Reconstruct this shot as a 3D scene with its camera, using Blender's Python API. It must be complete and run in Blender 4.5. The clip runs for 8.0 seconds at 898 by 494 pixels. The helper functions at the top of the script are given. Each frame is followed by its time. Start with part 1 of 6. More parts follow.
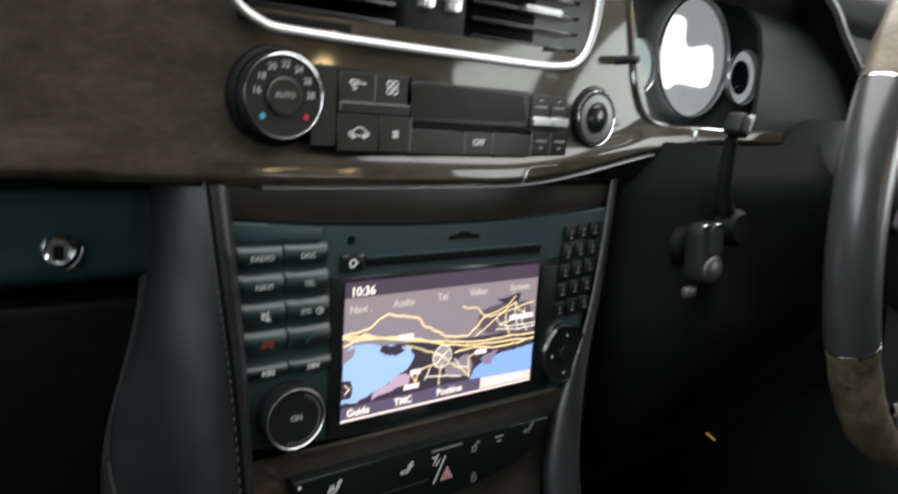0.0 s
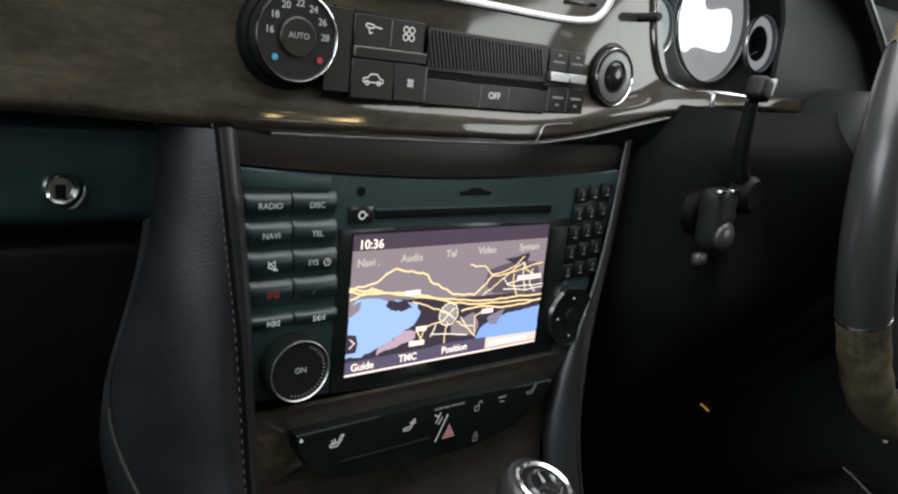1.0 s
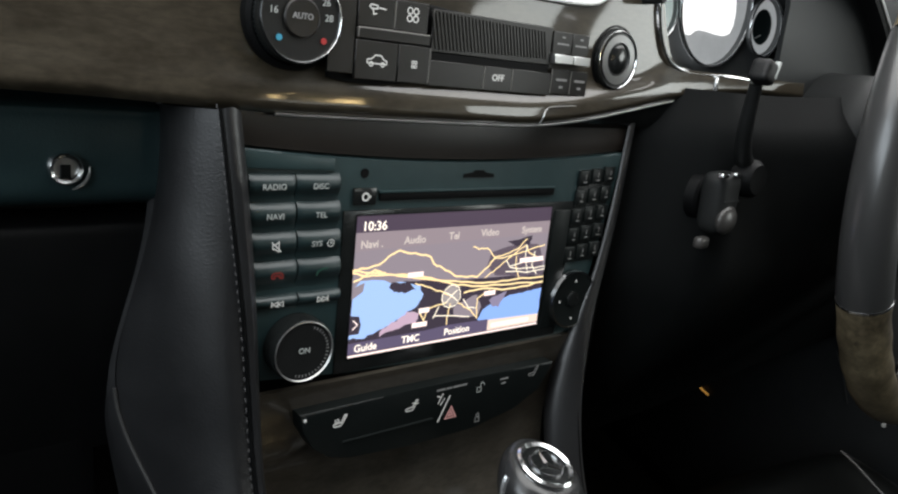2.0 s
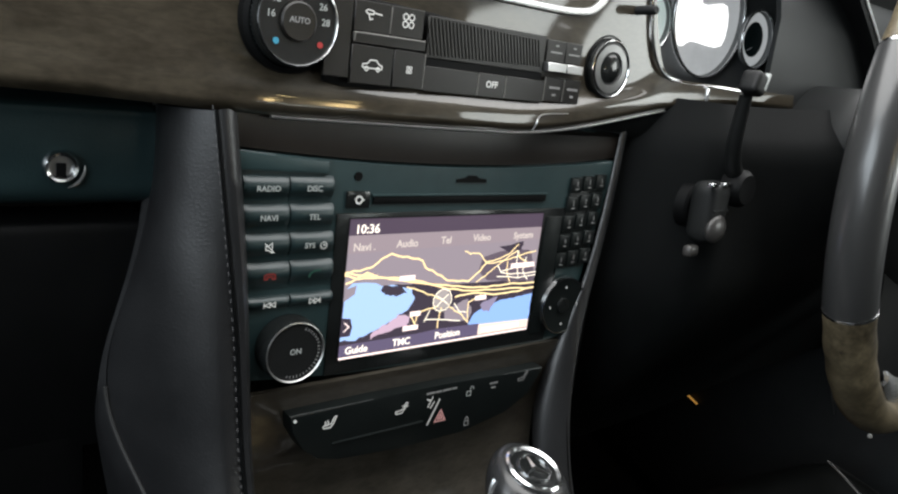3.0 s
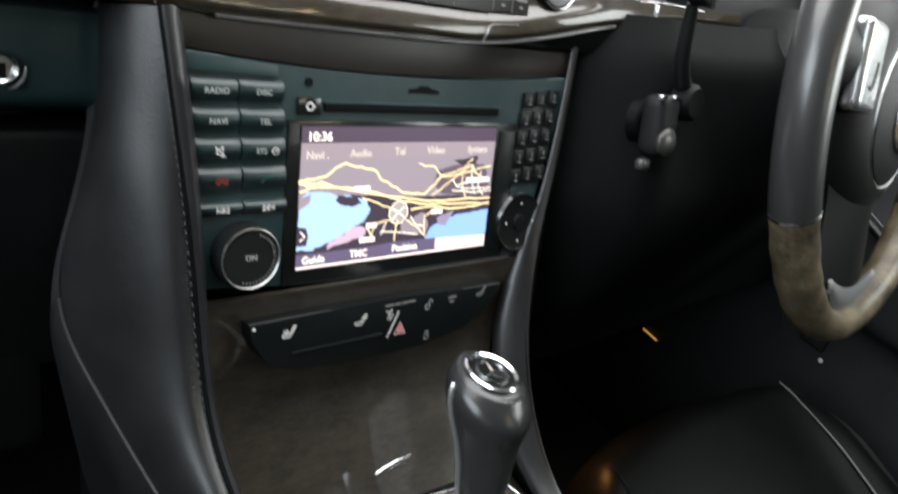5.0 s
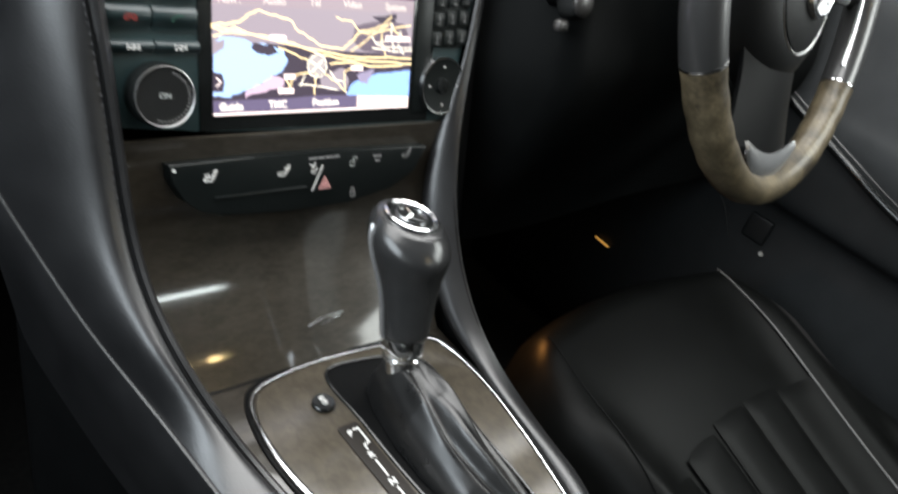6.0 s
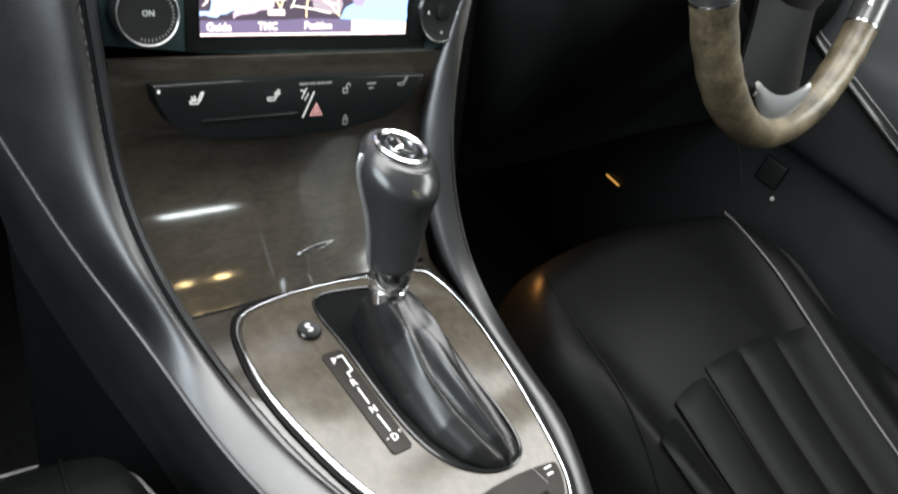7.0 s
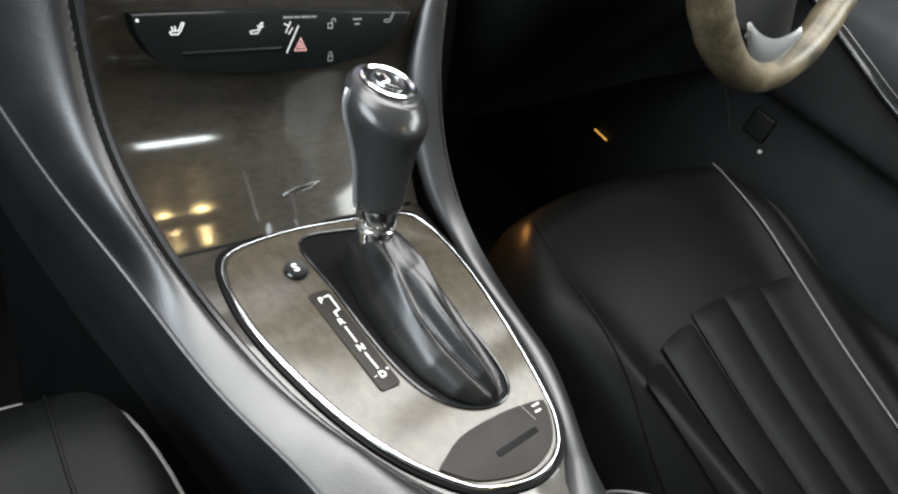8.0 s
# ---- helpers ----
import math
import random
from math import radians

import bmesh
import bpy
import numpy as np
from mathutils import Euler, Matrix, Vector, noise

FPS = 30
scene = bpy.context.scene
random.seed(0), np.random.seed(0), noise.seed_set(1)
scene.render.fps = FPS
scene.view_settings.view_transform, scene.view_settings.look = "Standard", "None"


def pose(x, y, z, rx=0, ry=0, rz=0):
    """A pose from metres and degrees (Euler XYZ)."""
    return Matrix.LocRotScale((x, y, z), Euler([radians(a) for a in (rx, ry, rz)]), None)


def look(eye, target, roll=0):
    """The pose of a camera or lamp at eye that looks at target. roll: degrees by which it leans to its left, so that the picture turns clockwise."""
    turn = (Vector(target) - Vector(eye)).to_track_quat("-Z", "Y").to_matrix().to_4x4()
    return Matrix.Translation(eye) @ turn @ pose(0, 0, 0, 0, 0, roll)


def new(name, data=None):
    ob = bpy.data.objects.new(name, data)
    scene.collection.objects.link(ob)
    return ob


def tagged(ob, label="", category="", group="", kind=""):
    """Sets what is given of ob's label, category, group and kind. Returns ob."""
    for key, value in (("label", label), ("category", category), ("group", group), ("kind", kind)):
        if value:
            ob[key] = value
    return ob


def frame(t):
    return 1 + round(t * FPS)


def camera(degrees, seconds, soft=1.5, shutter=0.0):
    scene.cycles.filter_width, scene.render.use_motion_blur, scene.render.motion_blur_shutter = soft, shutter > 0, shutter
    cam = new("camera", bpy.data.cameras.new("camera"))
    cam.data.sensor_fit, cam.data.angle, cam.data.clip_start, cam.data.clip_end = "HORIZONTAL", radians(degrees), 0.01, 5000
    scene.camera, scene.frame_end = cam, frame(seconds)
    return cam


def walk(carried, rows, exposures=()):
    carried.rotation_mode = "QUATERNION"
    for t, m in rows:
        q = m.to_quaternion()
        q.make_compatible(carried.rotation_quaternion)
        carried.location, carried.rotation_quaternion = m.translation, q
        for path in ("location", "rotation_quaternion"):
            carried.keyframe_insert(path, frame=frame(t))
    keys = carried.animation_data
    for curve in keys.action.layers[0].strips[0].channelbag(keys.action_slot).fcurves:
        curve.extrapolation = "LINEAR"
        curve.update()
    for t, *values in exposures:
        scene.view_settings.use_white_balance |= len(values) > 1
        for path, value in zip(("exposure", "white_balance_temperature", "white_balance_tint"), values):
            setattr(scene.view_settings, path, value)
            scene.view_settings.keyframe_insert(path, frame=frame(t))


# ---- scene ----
# Car cabin: x to the car's right, y ahead, z up from the cabin floor.
# STACK is the frame of the reclined centre stack: x right, y into the dash, z up its face.
STACK = pose(0, 0, 0.60, -18, 0, 0)
PLATE = pose(0, -0.1435, 0.417, 0, 0, 0)

cam = camera(62.2, 8.0, soft=2.2, shutter=0.7)
PATH = [
    (0.0, (-0.268, -0.334, 0.130), (0.958, 1.207, -0.219), 3.7),
    (0.2, (-0.270, -0.326, 0.125), (0.948, 1.212, -0.262), 4.8),
    (0.5, (-0.271, -0.323, 0.122), (0.957, 1.197, -0.304), 5.3),
    (1.0, (-0.269, -0.323, 0.122), (0.961, 1.192, -0.315), 5.8),
    (1.5, (-0.269, -0.323, 0.121), (0.969, 1.180, -0.334), 6.0),
    (1.7, (-0.270, -0.323, 0.121), (0.954, 1.183, -0.361), 5.9),
    (2.8, (-0.272, -0.327, 0.119), (0.967, 1.177, -0.329), 6.8),
    (3.0, (-0.273, -0.327, 0.120), (0.970, 1.172, -0.336), 7.0),
    (3.5, (-0.272, -0.332, 0.119), (0.985, 1.156, -0.337), 6.9),
    (4.0, (-0.272, -0.332, 0.119), (0.992, 1.153, -0.326), 6.8),
    (4.2, (-0.270, -0.336, 0.112), (0.987, 1.157, -0.332), 6.4),
    (5.3, (-0.274, -0.3535, 0.0755), (1.049, 1.042, -0.4755), 5.75),
    (5.5, (-0.273, -0.375, 0.059), (1.050, 1.019, -0.493), 5.1),
    (6.0, (-0.267, -0.395, 0.036), (1.069, 0.949, -0.602), 5.1),
    (6.5, (-0.251, -0.405, 0.035), (1.051, 0.912, -0.719), 5.3),
    (7.0, (-0.250, -0.404, 0.037), (1.016, 0.914, -0.775), 7.0),
    (7.2, (-0.250, -0.408, 0.028), (1.016, 0.885, -0.826), 7.4),
    (7.5, (-0.251, -0.411, 0.020), (1.024, 0.843, -0.875), 8.1),
    (8.0, (-0.251, -0.407, 0.020), (1.023, 0.852, -0.870), 7.6),
]
walk(cam, [(t, STACK @ look(eye, aim, roll)) for t, eye, aim, roll in PATH],
     exposures=[(0.0, -0.06), (0.5, -0.15), (1.0, -0.18), (1.7, -0.16), (3.0, 0.12), (4.0, 0.38), (5.5, 0.5), (6.5, 0.95), (8.0, 1.2)])

# ---- light ----
world = bpy.data.worlds.new("world")
world.use_nodes = True
world.node_tree.nodes["Background"].inputs[0].default_value = (0.93, 1.0, 0.98, 1)
world.node_tree.nodes["Background"].inputs[1].default_value = 0.42
scene.world = world


def area_lamp(name, m, sx, sy, watts, colour):
    data = bpy.data.lights.new(name, "AREA")
    data.shape, data.size, data.size_y, data.energy, data.color = "RECTANGLE", sx, sy, watts, colour
    ob = new(name, data)
    ob.matrix_world = m
    return tagged(ob, kind="structure")


area_lamp("windscreen_light", look((0.093, 0.016, 1.044), (0.053, -0.404, 0.134)), 1.25, 0.517, 11.8, (0.985, 0.985, 0.98))
area_lamp("window_light_left", look((-0.77, -0.18, 0.92), (-0.10, -0.16, 0.52)), 0.58, 0.36, 4.6, (0.82, 0.91, 0.98))
area_lamp("window_light_right", look((0.76, -0.50, 0.97), (0.05, -0.24, 0.52)), 0.54, 0.22, 2.5, (0.95, 1.0, 0.97))

area_lamp("footwell_light", look((0.222, -0.014, 0.386), (0.226, -0.080, 0.345)), 0.03, 0.015, 0.10, (1.0, 0.42, 0.10))

# ---- materials ----


def material(name, base, rough=0.5, metal=0.0, coat=0.0, base2=None, scale=40.0, stretch=(1, 1, 1),
             bump=0.0, bump_scale=400.0, cells=False, emit=None, power=0.0, rough2=None, detail=4.0, spec=0.5, coat_rough=0.07, grain=None):
    mat = bpy.data.materials.new(name)
    mat.use_nodes = True
    nt = mat.node_tree
    b = nt.nodes["Principled BSDF"]
    b.inputs["Base Color"].default_value = (*base, 1)
    b.inputs["Roughness"].default_value = rough
    b.inputs["Metallic"].default_value = metal
    b.inputs["Coat Weight"].default_value = coat
    b.inputs["Coat Roughness"].default_value = coat_rough
    b.inputs["Specular IOR Level"].default_value = spec
    if coat:
        b.inputs["Specular IOR Level"].default_value = 0.15
    tc = nt.nodes.new("ShaderNodeTexCoord")
    mp = nt.nodes.new("ShaderNodeMapping")
    mp.inputs["Scale"].default_value = stretch
    nt.links.new(tc.outputs["Object"], mp.inputs["Vector"])
    if base2 or rough2:
        n = nt.nodes.new("ShaderNodeTexNoise")
        n.inputs["Scale"].default_value, n.inputs["Detail"].default_value = scale, detail
        nt.links.new(mp.outputs[0], n.inputs["Vector"])
        fine = nt.nodes.new("ShaderNodeTexNoise")
        fine.inputs["Scale"].default_value, fine.inputs["Detail"].default_value = scale * 7, 3.0
        nt.links.new(mp.outputs[0], fine.inputs["Vector"])
        mixed = nt.nodes.new("ShaderNodeMath")
        mixed.operation = "MULTIPLY_ADD"
        mixed.inputs[1].default_value = 0.35
        nt.links.new(fine.outputs[0], mixed.inputs[0])
        nt.links.new(n.outputs[0], mixed.inputs[2])
        ramp = nt.nodes.new("ShaderNodeValToRGB")
        ramp.color_ramp.elements[0].position, ramp.color_ramp.elements[1].position = 0.45, 0.9
        ramp.color_ramp.elements[0].color, ramp.color_ramp.elements[1].color = (*base, 1), (*(base2 or base), 1)
        nt.links.new(mixed.outputs[0], ramp.inputs[0])
        colour = ramp.outputs[0]
        if grain:
            # fine pores and short dark streaks drawn out along the board
            gm = nt.nodes.new("ShaderNodeMapping")
            gm.inputs["Scale"].default_value = grain
            nt.links.new(tc.outputs["Object"], gm.inputs["Vector"])
            gn = nt.nodes.new("ShaderNodeTexNoise")
            gn.inputs["Scale"].default_value, gn.inputs["Detail"].default_value, gn.inputs["Distortion"].default_value = 1.0, 6.0, 0.6
            nt.links.new(gm.outputs[0], gn.inputs["Vector"])
            gr = nt.nodes.new("ShaderNodeMapRange")
            gr.inputs["From Min"].default_value, gr.inputs["From Max"].default_value = 0.36, 0.62
            gr.inputs["To Min"].default_value, gr.inputs["To Max"].default_value = 0.78, 1.06
            nt.links.new(gn.outputs[0], gr.inputs["Value"])
            gx = nt.nodes.new("ShaderNodeMix")
            gx.data_type, gx.blend_type = "RGBA", "MULTIPLY"
            gx.inputs["Factor"].default_value = 1.0
            nt.links.new(colour, gx.inputs["A"])
            nt.links.new(gr.outputs[0], gx.inputs["B"])
            colour = gx.outputs["Result"]
        nt.links.new(colour, b.inputs["Base Color"])
        if rough2:
            mr = nt.nodes.new("ShaderNodeMapRange")
            mr.inputs["From Min"].default_value, mr.inputs["From Max"].default_value = 0.4, 0.95
            mr.inputs["To Min"].default_value, mr.inputs["To Max"].default_value = rough, rough2
            nt.links.new(mixed.outputs[0], mr.inputs["Value"])
            nt.links.new(mr.outputs[0], b.inputs["Roughness"])
    if bump:
        if cells:
            t = nt.nodes.new("ShaderNodeTexVoronoi")
            t.inputs["Scale"].default_value = bump_scale
            out = t.outputs["Distance"]
        else:
            t = nt.nodes.new("ShaderNodeTexNoise")
            t.inputs["Scale"].default_value, t.inputs["Detail"].default_value = bump_scale, 4.0
            out = t.outputs[0]
        nt.links.new(mp.outputs[0], t.inputs["Vector"])
        bp = nt.nodes.new("ShaderNodeBump")
        bp.inputs["Strength"].default_value, bp.inputs["Distance"].default_value = bump, 0.0006
        nt.links.new(out, bp.inputs["Height"])
        nt.links.new(bp.outputs[0], b.inputs["Normal"])
    if emit:
        b.inputs["Emission Color"].default_value = (*emit, 1)
        b.inputs["Emission Strength"].default_value = power
    return mat


LEATHER = material("black_leather", (0.0068, 0.0070, 0.0077), 0.33, base2=(0.0098, 0.0101, 0.0110), scale=25, bump=0.09, bump_scale=800, cells=True, rough2=0.42, spec=0.75)
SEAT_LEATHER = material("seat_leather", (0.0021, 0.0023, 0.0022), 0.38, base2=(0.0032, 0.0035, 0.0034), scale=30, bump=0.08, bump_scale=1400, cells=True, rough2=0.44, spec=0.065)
# Lighter seat leather: the light falling on the bolster is put into its colour.
BOLSTER = material("lit_bolster_leather", (0.0100, 0.0094, 0.0093), 0.44, base2=(0.0140, 0.0132, 0.0130), scale=40, bump=0.08, bump_scale=1400, cells=True, rough2=0.52, spec=0.28)
GRIP = material("grip_leather", (0.017, 0.0175, 0.018), 0.22, base2=(0.024, 0.0245, 0.025), scale=20, bump=0.03, bump_scale=1100, cells=True, rough2=0.26)
GAITER = material("soft_gaiter_leather", (0.0060, 0.0062, 0.0064), 0.25, base2=(0.0095, 0.0097, 0.0099), scale=35, bump=0.05, bump_scale=1500, cells=True, rough2=0.36)
RIM_LEATHER = material("polished_rim_leather", (0.030, 0.0303, 0.0306), 0.30, base2=(0.030, 0.0303, 0.0306), scale=20, bump=0.03, bump_scale=1100, cells=True, rough2=0.38, coat=1.0, coat_rough=0.24, spec=0.9)
THREAD = material("stitching_thread", (0.05, 0.05, 0.052), 0.7)
PIPING = material("leather_piping", (0.03, 0.030, 0.030), 0.34, bump=0.2, bump_scale=500)
SEAT_PIPING = material("worn_seat_piping", (0.085, 0.083, 0.081), 0.4, bump=0.2, bump_scale=500)
SOFT = material("soft_black_plastic", (0.005, 0.0053, 0.0056), 0.50, base2=(0.008, 0.0084, 0.0088), scale=50, bump=0.2, bump_scale=900, cells=True, spec=0.22)
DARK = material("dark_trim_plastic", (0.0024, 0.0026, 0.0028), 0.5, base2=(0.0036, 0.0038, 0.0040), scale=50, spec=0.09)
WOOD = material("stained_burl_wood", (0.021, 0.0172, 0.0118), 0.35, coat=1.0, base2=(0.044, 0.0368, 0.0258), scale=34, stretch=(1, 1.2, 1.7), rough2=0.45, detail=9.0, grain=(110, 300, 420))
PANEL_WOOD = material("dark_burl_wood", (0.027, 0.0235, 0.0185), 0.3, coat=1.0, base2=(0.041, 0.0355, 0.028), scale=34, stretch=(1, 1.4, 1.8), rough2=0.4, detail=9.0, grain=(120, 300, 320))
WHEEL_WOOD = material("pale_burl_wood", (0.034, 0.027, 0.017), 0.40, coat=0.35, base2=(0.17, 0.138, 0.086), scale=42, stretch=(1, 1, 1), rough2=0.42, detail=9.0, coat_rough=0.32, grain=(260, 260, 260), spec=0.3)
PLATE_WOOD = material("satin_burl_wood", (0.046, 0.0385, 0.0275), 0.35, coat=0.7, base2=(0.068, 0.057, 0.041), scale=55, stretch=(1.1, 1.0, 1), rough2=0.40, detail=9.0, coat_rough=0.14, grain=(170, 130, 150))
UNIT = material("slate_plastic", (0.0115, 0.0265, 0.0285), 0.42, base2=(0.016, 0.034, 0.036), scale=80, bump=0.08, bump_scale=1500)
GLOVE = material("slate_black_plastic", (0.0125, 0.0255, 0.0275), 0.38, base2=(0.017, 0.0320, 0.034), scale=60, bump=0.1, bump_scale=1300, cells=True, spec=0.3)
BARBLACK = material("switch_bar_black", (0.0035, 0.0050, 0.0050), 0.34, base2=(0.005, 0.0066, 0.0066), scale=60, spec=0.3)
KEYCAP = material("slate_keycap", (0.0072, 0.0165, 0.0178), 0.38, base2=(0.0100, 0.0210, 0.0224), scale=90)
GLOSS = material("gloss_black_plastic", (0.008, 0.009, 0.009), 0.12, rough2=0.2, scale=30)
CLIMATE = material("charcoal_plastic", (0.0075, 0.0068, 0.006), 0.30, base2=(0.010, 0.0092, 0.0083), scale=60, rough2=0.38, spec=0.35)
BLANK = material("wood_reflection_brown", (0.0125, 0.0098, 0.0080), 0.34, base2=(0.0175, 0.0140, 0.0118), scale=60)
SLIT_GLINT = material("slit_glint_grey", (0.16, 0.155, 0.145), 0.4, 0.3)
LID = material("brown_grey_plastic", (0.020, 0.0175, 0.0155), 0.5, base2=(0.026, 0.0230, 0.0205), scale=60, bump=0.05, bump_scale=1600, spec=0.12)
KNOBFACE = material("knob_face_plastic", (0.0055, 0.0058, 0.006), 0.40, base2=(0.008, 0.0084, 0.0086), scale=60, spec=0.3)
CHROME = material("chrome", (0.75, 0.76, 0.77), 0.10, 1.0, rough2=0.2, scale=90)
SATIN = material("satin_metal", (0.50, 0.50, 0.50), 0.32, 1.0, rough2=0.42, scale=120)
DULL = material("dull_metal", (0.22, 0.22, 0.22), 0.38, 1.0, rough2=0.46, scale=120)
SILVER = material("silver_paint", (0.58, 0.59, 0.60), 0.26, 0.85)
PRINT = material("grey_print", (0.62, 0.62, 0.60), 0.6)
KEY_PRINT = material("key_print", (0.31, 0.33, 0.32), 0.6)
DOOR = material("door_plastic", (0.0140, 0.0160, 0.0172), 0.5, base2=(0.0187, 0.0211, 0.0226), scale=40, bump=0.1, bump_scale=1200, cells=True, spec=0.3)
# Haze beside the dials and a door recess's shade, put into one grey.
HAZE = material("haze_and_recess_grey", (0.0068, 0.0080, 0.0086), 0.5, base2=(0.0090, 0.0105, 0.0112), scale=40, bump=0.1, bump_scale=1200, cells=True, spec=0.3)
# Raised to light grey so the colour carries the glare of the cluster glass.
CLUSTER = material("cluster_glare_grey", (0.15, 0.158, 0.162), 0.4, base2=(0.19, 0.197, 0.20), scale=40, bump=0.05, bump_scale=1200)
DIM_PRINT = material("dim_print", (0.20, 0.20, 0.20), 0.6)
RED_PRINT = material("red_print", (0.30, 0.020, 0.020), 0.5)
BLUE_PRINT = material("blue_print", (0.035, 0.24, 0.36), 0.5)
SHROUD = material("column_plastic", (0.0075, 0.0082, 0.0083), 0.55, base2=(0.0105, 0.0113, 0.0113), scale=45, bump=0.06, bump_scale=1600, spec=0.2)
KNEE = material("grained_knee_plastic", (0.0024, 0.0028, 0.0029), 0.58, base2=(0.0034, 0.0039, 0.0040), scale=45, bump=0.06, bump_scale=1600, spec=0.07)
FOB_GREY = material("worn_grey_plastic", (0.030, 0.0285, 0.0270), 0.34, base2=(0.042, 0.0400, 0.0380), scale=60)
CARPET = material("black_carpet", (0.010, 0.010, 0.010), 0.95, base2=(0.020, 0.019, 0.018), scale=120, bump=0.8, bump_scale=900, spec=0.1)
CLOTH = material("charcoal_headliner", (0.070, 0.068, 0.064), 0.9, base2=(0.095, 0.092, 0.088), scale=100, bump=0.3, bump_scale=1200)
# The dial faces' emission stands in for glare on their glass.
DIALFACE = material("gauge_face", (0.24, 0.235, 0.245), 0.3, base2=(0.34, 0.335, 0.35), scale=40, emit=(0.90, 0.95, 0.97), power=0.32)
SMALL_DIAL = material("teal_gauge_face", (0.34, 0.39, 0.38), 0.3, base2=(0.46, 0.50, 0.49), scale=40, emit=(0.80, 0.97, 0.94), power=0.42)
AMBER = material("amber_lens", (0.6, 0.3, 0.05), 0.2, emit=(1.0, 0.50, 0.11), power=0.32)
LAMP_GLOW = material("reading_lamp_lens", (0.9, 0.8, 0.6), 0.3, emit=(1.0, 0.72, 0.32), power=85.0)


TUBE_GLOW = material("white_tube", (0.9, 0.9, 0.9), 0.3, emit=(0.9, 1.0, 1.0), power=22.0)


def lit(name, colour, power=1.0):
    return material(name, (0.01, 0.01, 0.01), 0.25, emit=colour, power=power)


# ---- mesh helpers ----


def thing(name, label, category, m=None, group="", kind=""):
    ob = new(name)
    ob.empty_display_size = 0.05
    ob.matrix_world = m or Matrix()
    return tagged(ob, label, category, group, kind)


def part(name, bm, mat, parent, label="", m=None, smooth=True):
    mesh = bpy.data.meshes.new(name)
    bmesh.ops.recalc_face_normals(bm, faces=bm.faces[:])
    bm.to_mesh(mesh)
    bm.free()
    if smooth:
        for f in mesh.polygons:
            f.use_smooth = True
        mesh.set_sharp_from_angle(angle=radians(38))
    mesh.materials.append(mat)
    ob = new(name, mesh)
    if parent is not None:
        ob.parent = parent
    if m is not None:
        ob.matrix_local = m
    if label:
        ob["label"] = label
    return ob


def box(size, at=(0, 0, 0), bevel=0.0, seg=2, bm=None):
    bm = bm or bmesh.new()
    made = bmesh.ops.create_cube(bm, size=1.0)["verts"]
    for v in made:
        v.co = Vector((v.co.x * size[0] + at[0], v.co.y * size[1] + at[1], v.co.z * size[2] + at[2]))
    if bevel:
        edges = list({e for v in made for e in v.link_edges})
        bmesh.ops.bevel(bm, geom=edges, offset=bevel, segments=seg, profile=0.6, affect="EDGES")
    return bm


def spline(points, n, closed=False):
    """Catmull-Rom through the points, n samples per span."""
    p = [Vector(q) for q in points]
    k = len(p)
    out = []
    for i in range(k if closed else k - 1):
        a = p[(i - 1) % k] if closed or i > 0 else p[i] * 2 - p[i + 1]
        b, c = p[i], p[(i + 1) % k]
        d = p[(i + 2) % k] if closed or i < k - 2 else c * 2 - b
        for j in range(n):
            t = j / n
            out.append(0.5 * ((2 * b) + (c - a) * t + (2 * a - 5 * b + 4 * c - d) * t * t + (3 * b - a - 3 * c + d) * t ** 3))
    if not closed:
        out.append(p[-1].copy())
    return out


def sheet(rows, thick=0.0, closed_u=False):
    """A surface through rows of points, given a thickness along its normals."""
    bm = bmesh.new()
    grid = [[bm.verts.new(q) for q in r] for r in rows]
    for i in range(len(grid) - 1):
        n = len(grid[i])
        for j in range(n if closed_u else n - 1):
            bm.faces.new((grid[i][j], grid[i][(j + 1) % n], grid[i + 1][(j + 1) % n], grid[i + 1][j]))
    if thick:
        bmesh.ops.recalc_face_normals(bm, faces=bm.faces[:])
        bmesh.ops.solidify(bm, geom=bm.faces[:], thickness=thick)
    return bm


def tube(points, radius, seg=10, closed=False, flat=1.0, bm=None):
    """A round rod along the points; radius is a number or one per point."""
    bm = bm or bmesh.new()
    p = [Vector(q) for q in points]
    n = len(p)
    rings = []
    normal = None
    for i in range(n):
        a = p[(i - 1) % n] if closed or i > 0 else p[i]
        b = p[(i + 1) % n] if closed or i < n - 1 else p[i]
        d = (b - a).normalized()
        if normal is None:
            normal = d.orthogonal().normalized()
        normal = (normal - d * normal.dot(d)).normalized()
        side = d.cross(normal)
        r = radius[i] if isinstance(radius, (list, tuple)) else radius
        rings.append([bm.verts.new(p[i] + (normal * math.cos(2 * math.pi * k / seg) + side * flat * math.sin(2 * math.pi * k / seg)) * r) for k in range(seg)])
    for i in range(n if closed else n - 1):
        q, w = rings[i], rings[(i + 1) % n]
        for k in range(seg):
            bm.faces.new((q[k], q[(k + 1) % seg], w[(k + 1) % seg], w[k]))
    if not closed:
        bm.faces.new(rings[0][::-1])
        bm.faces.new(rings[-1])
    return bm


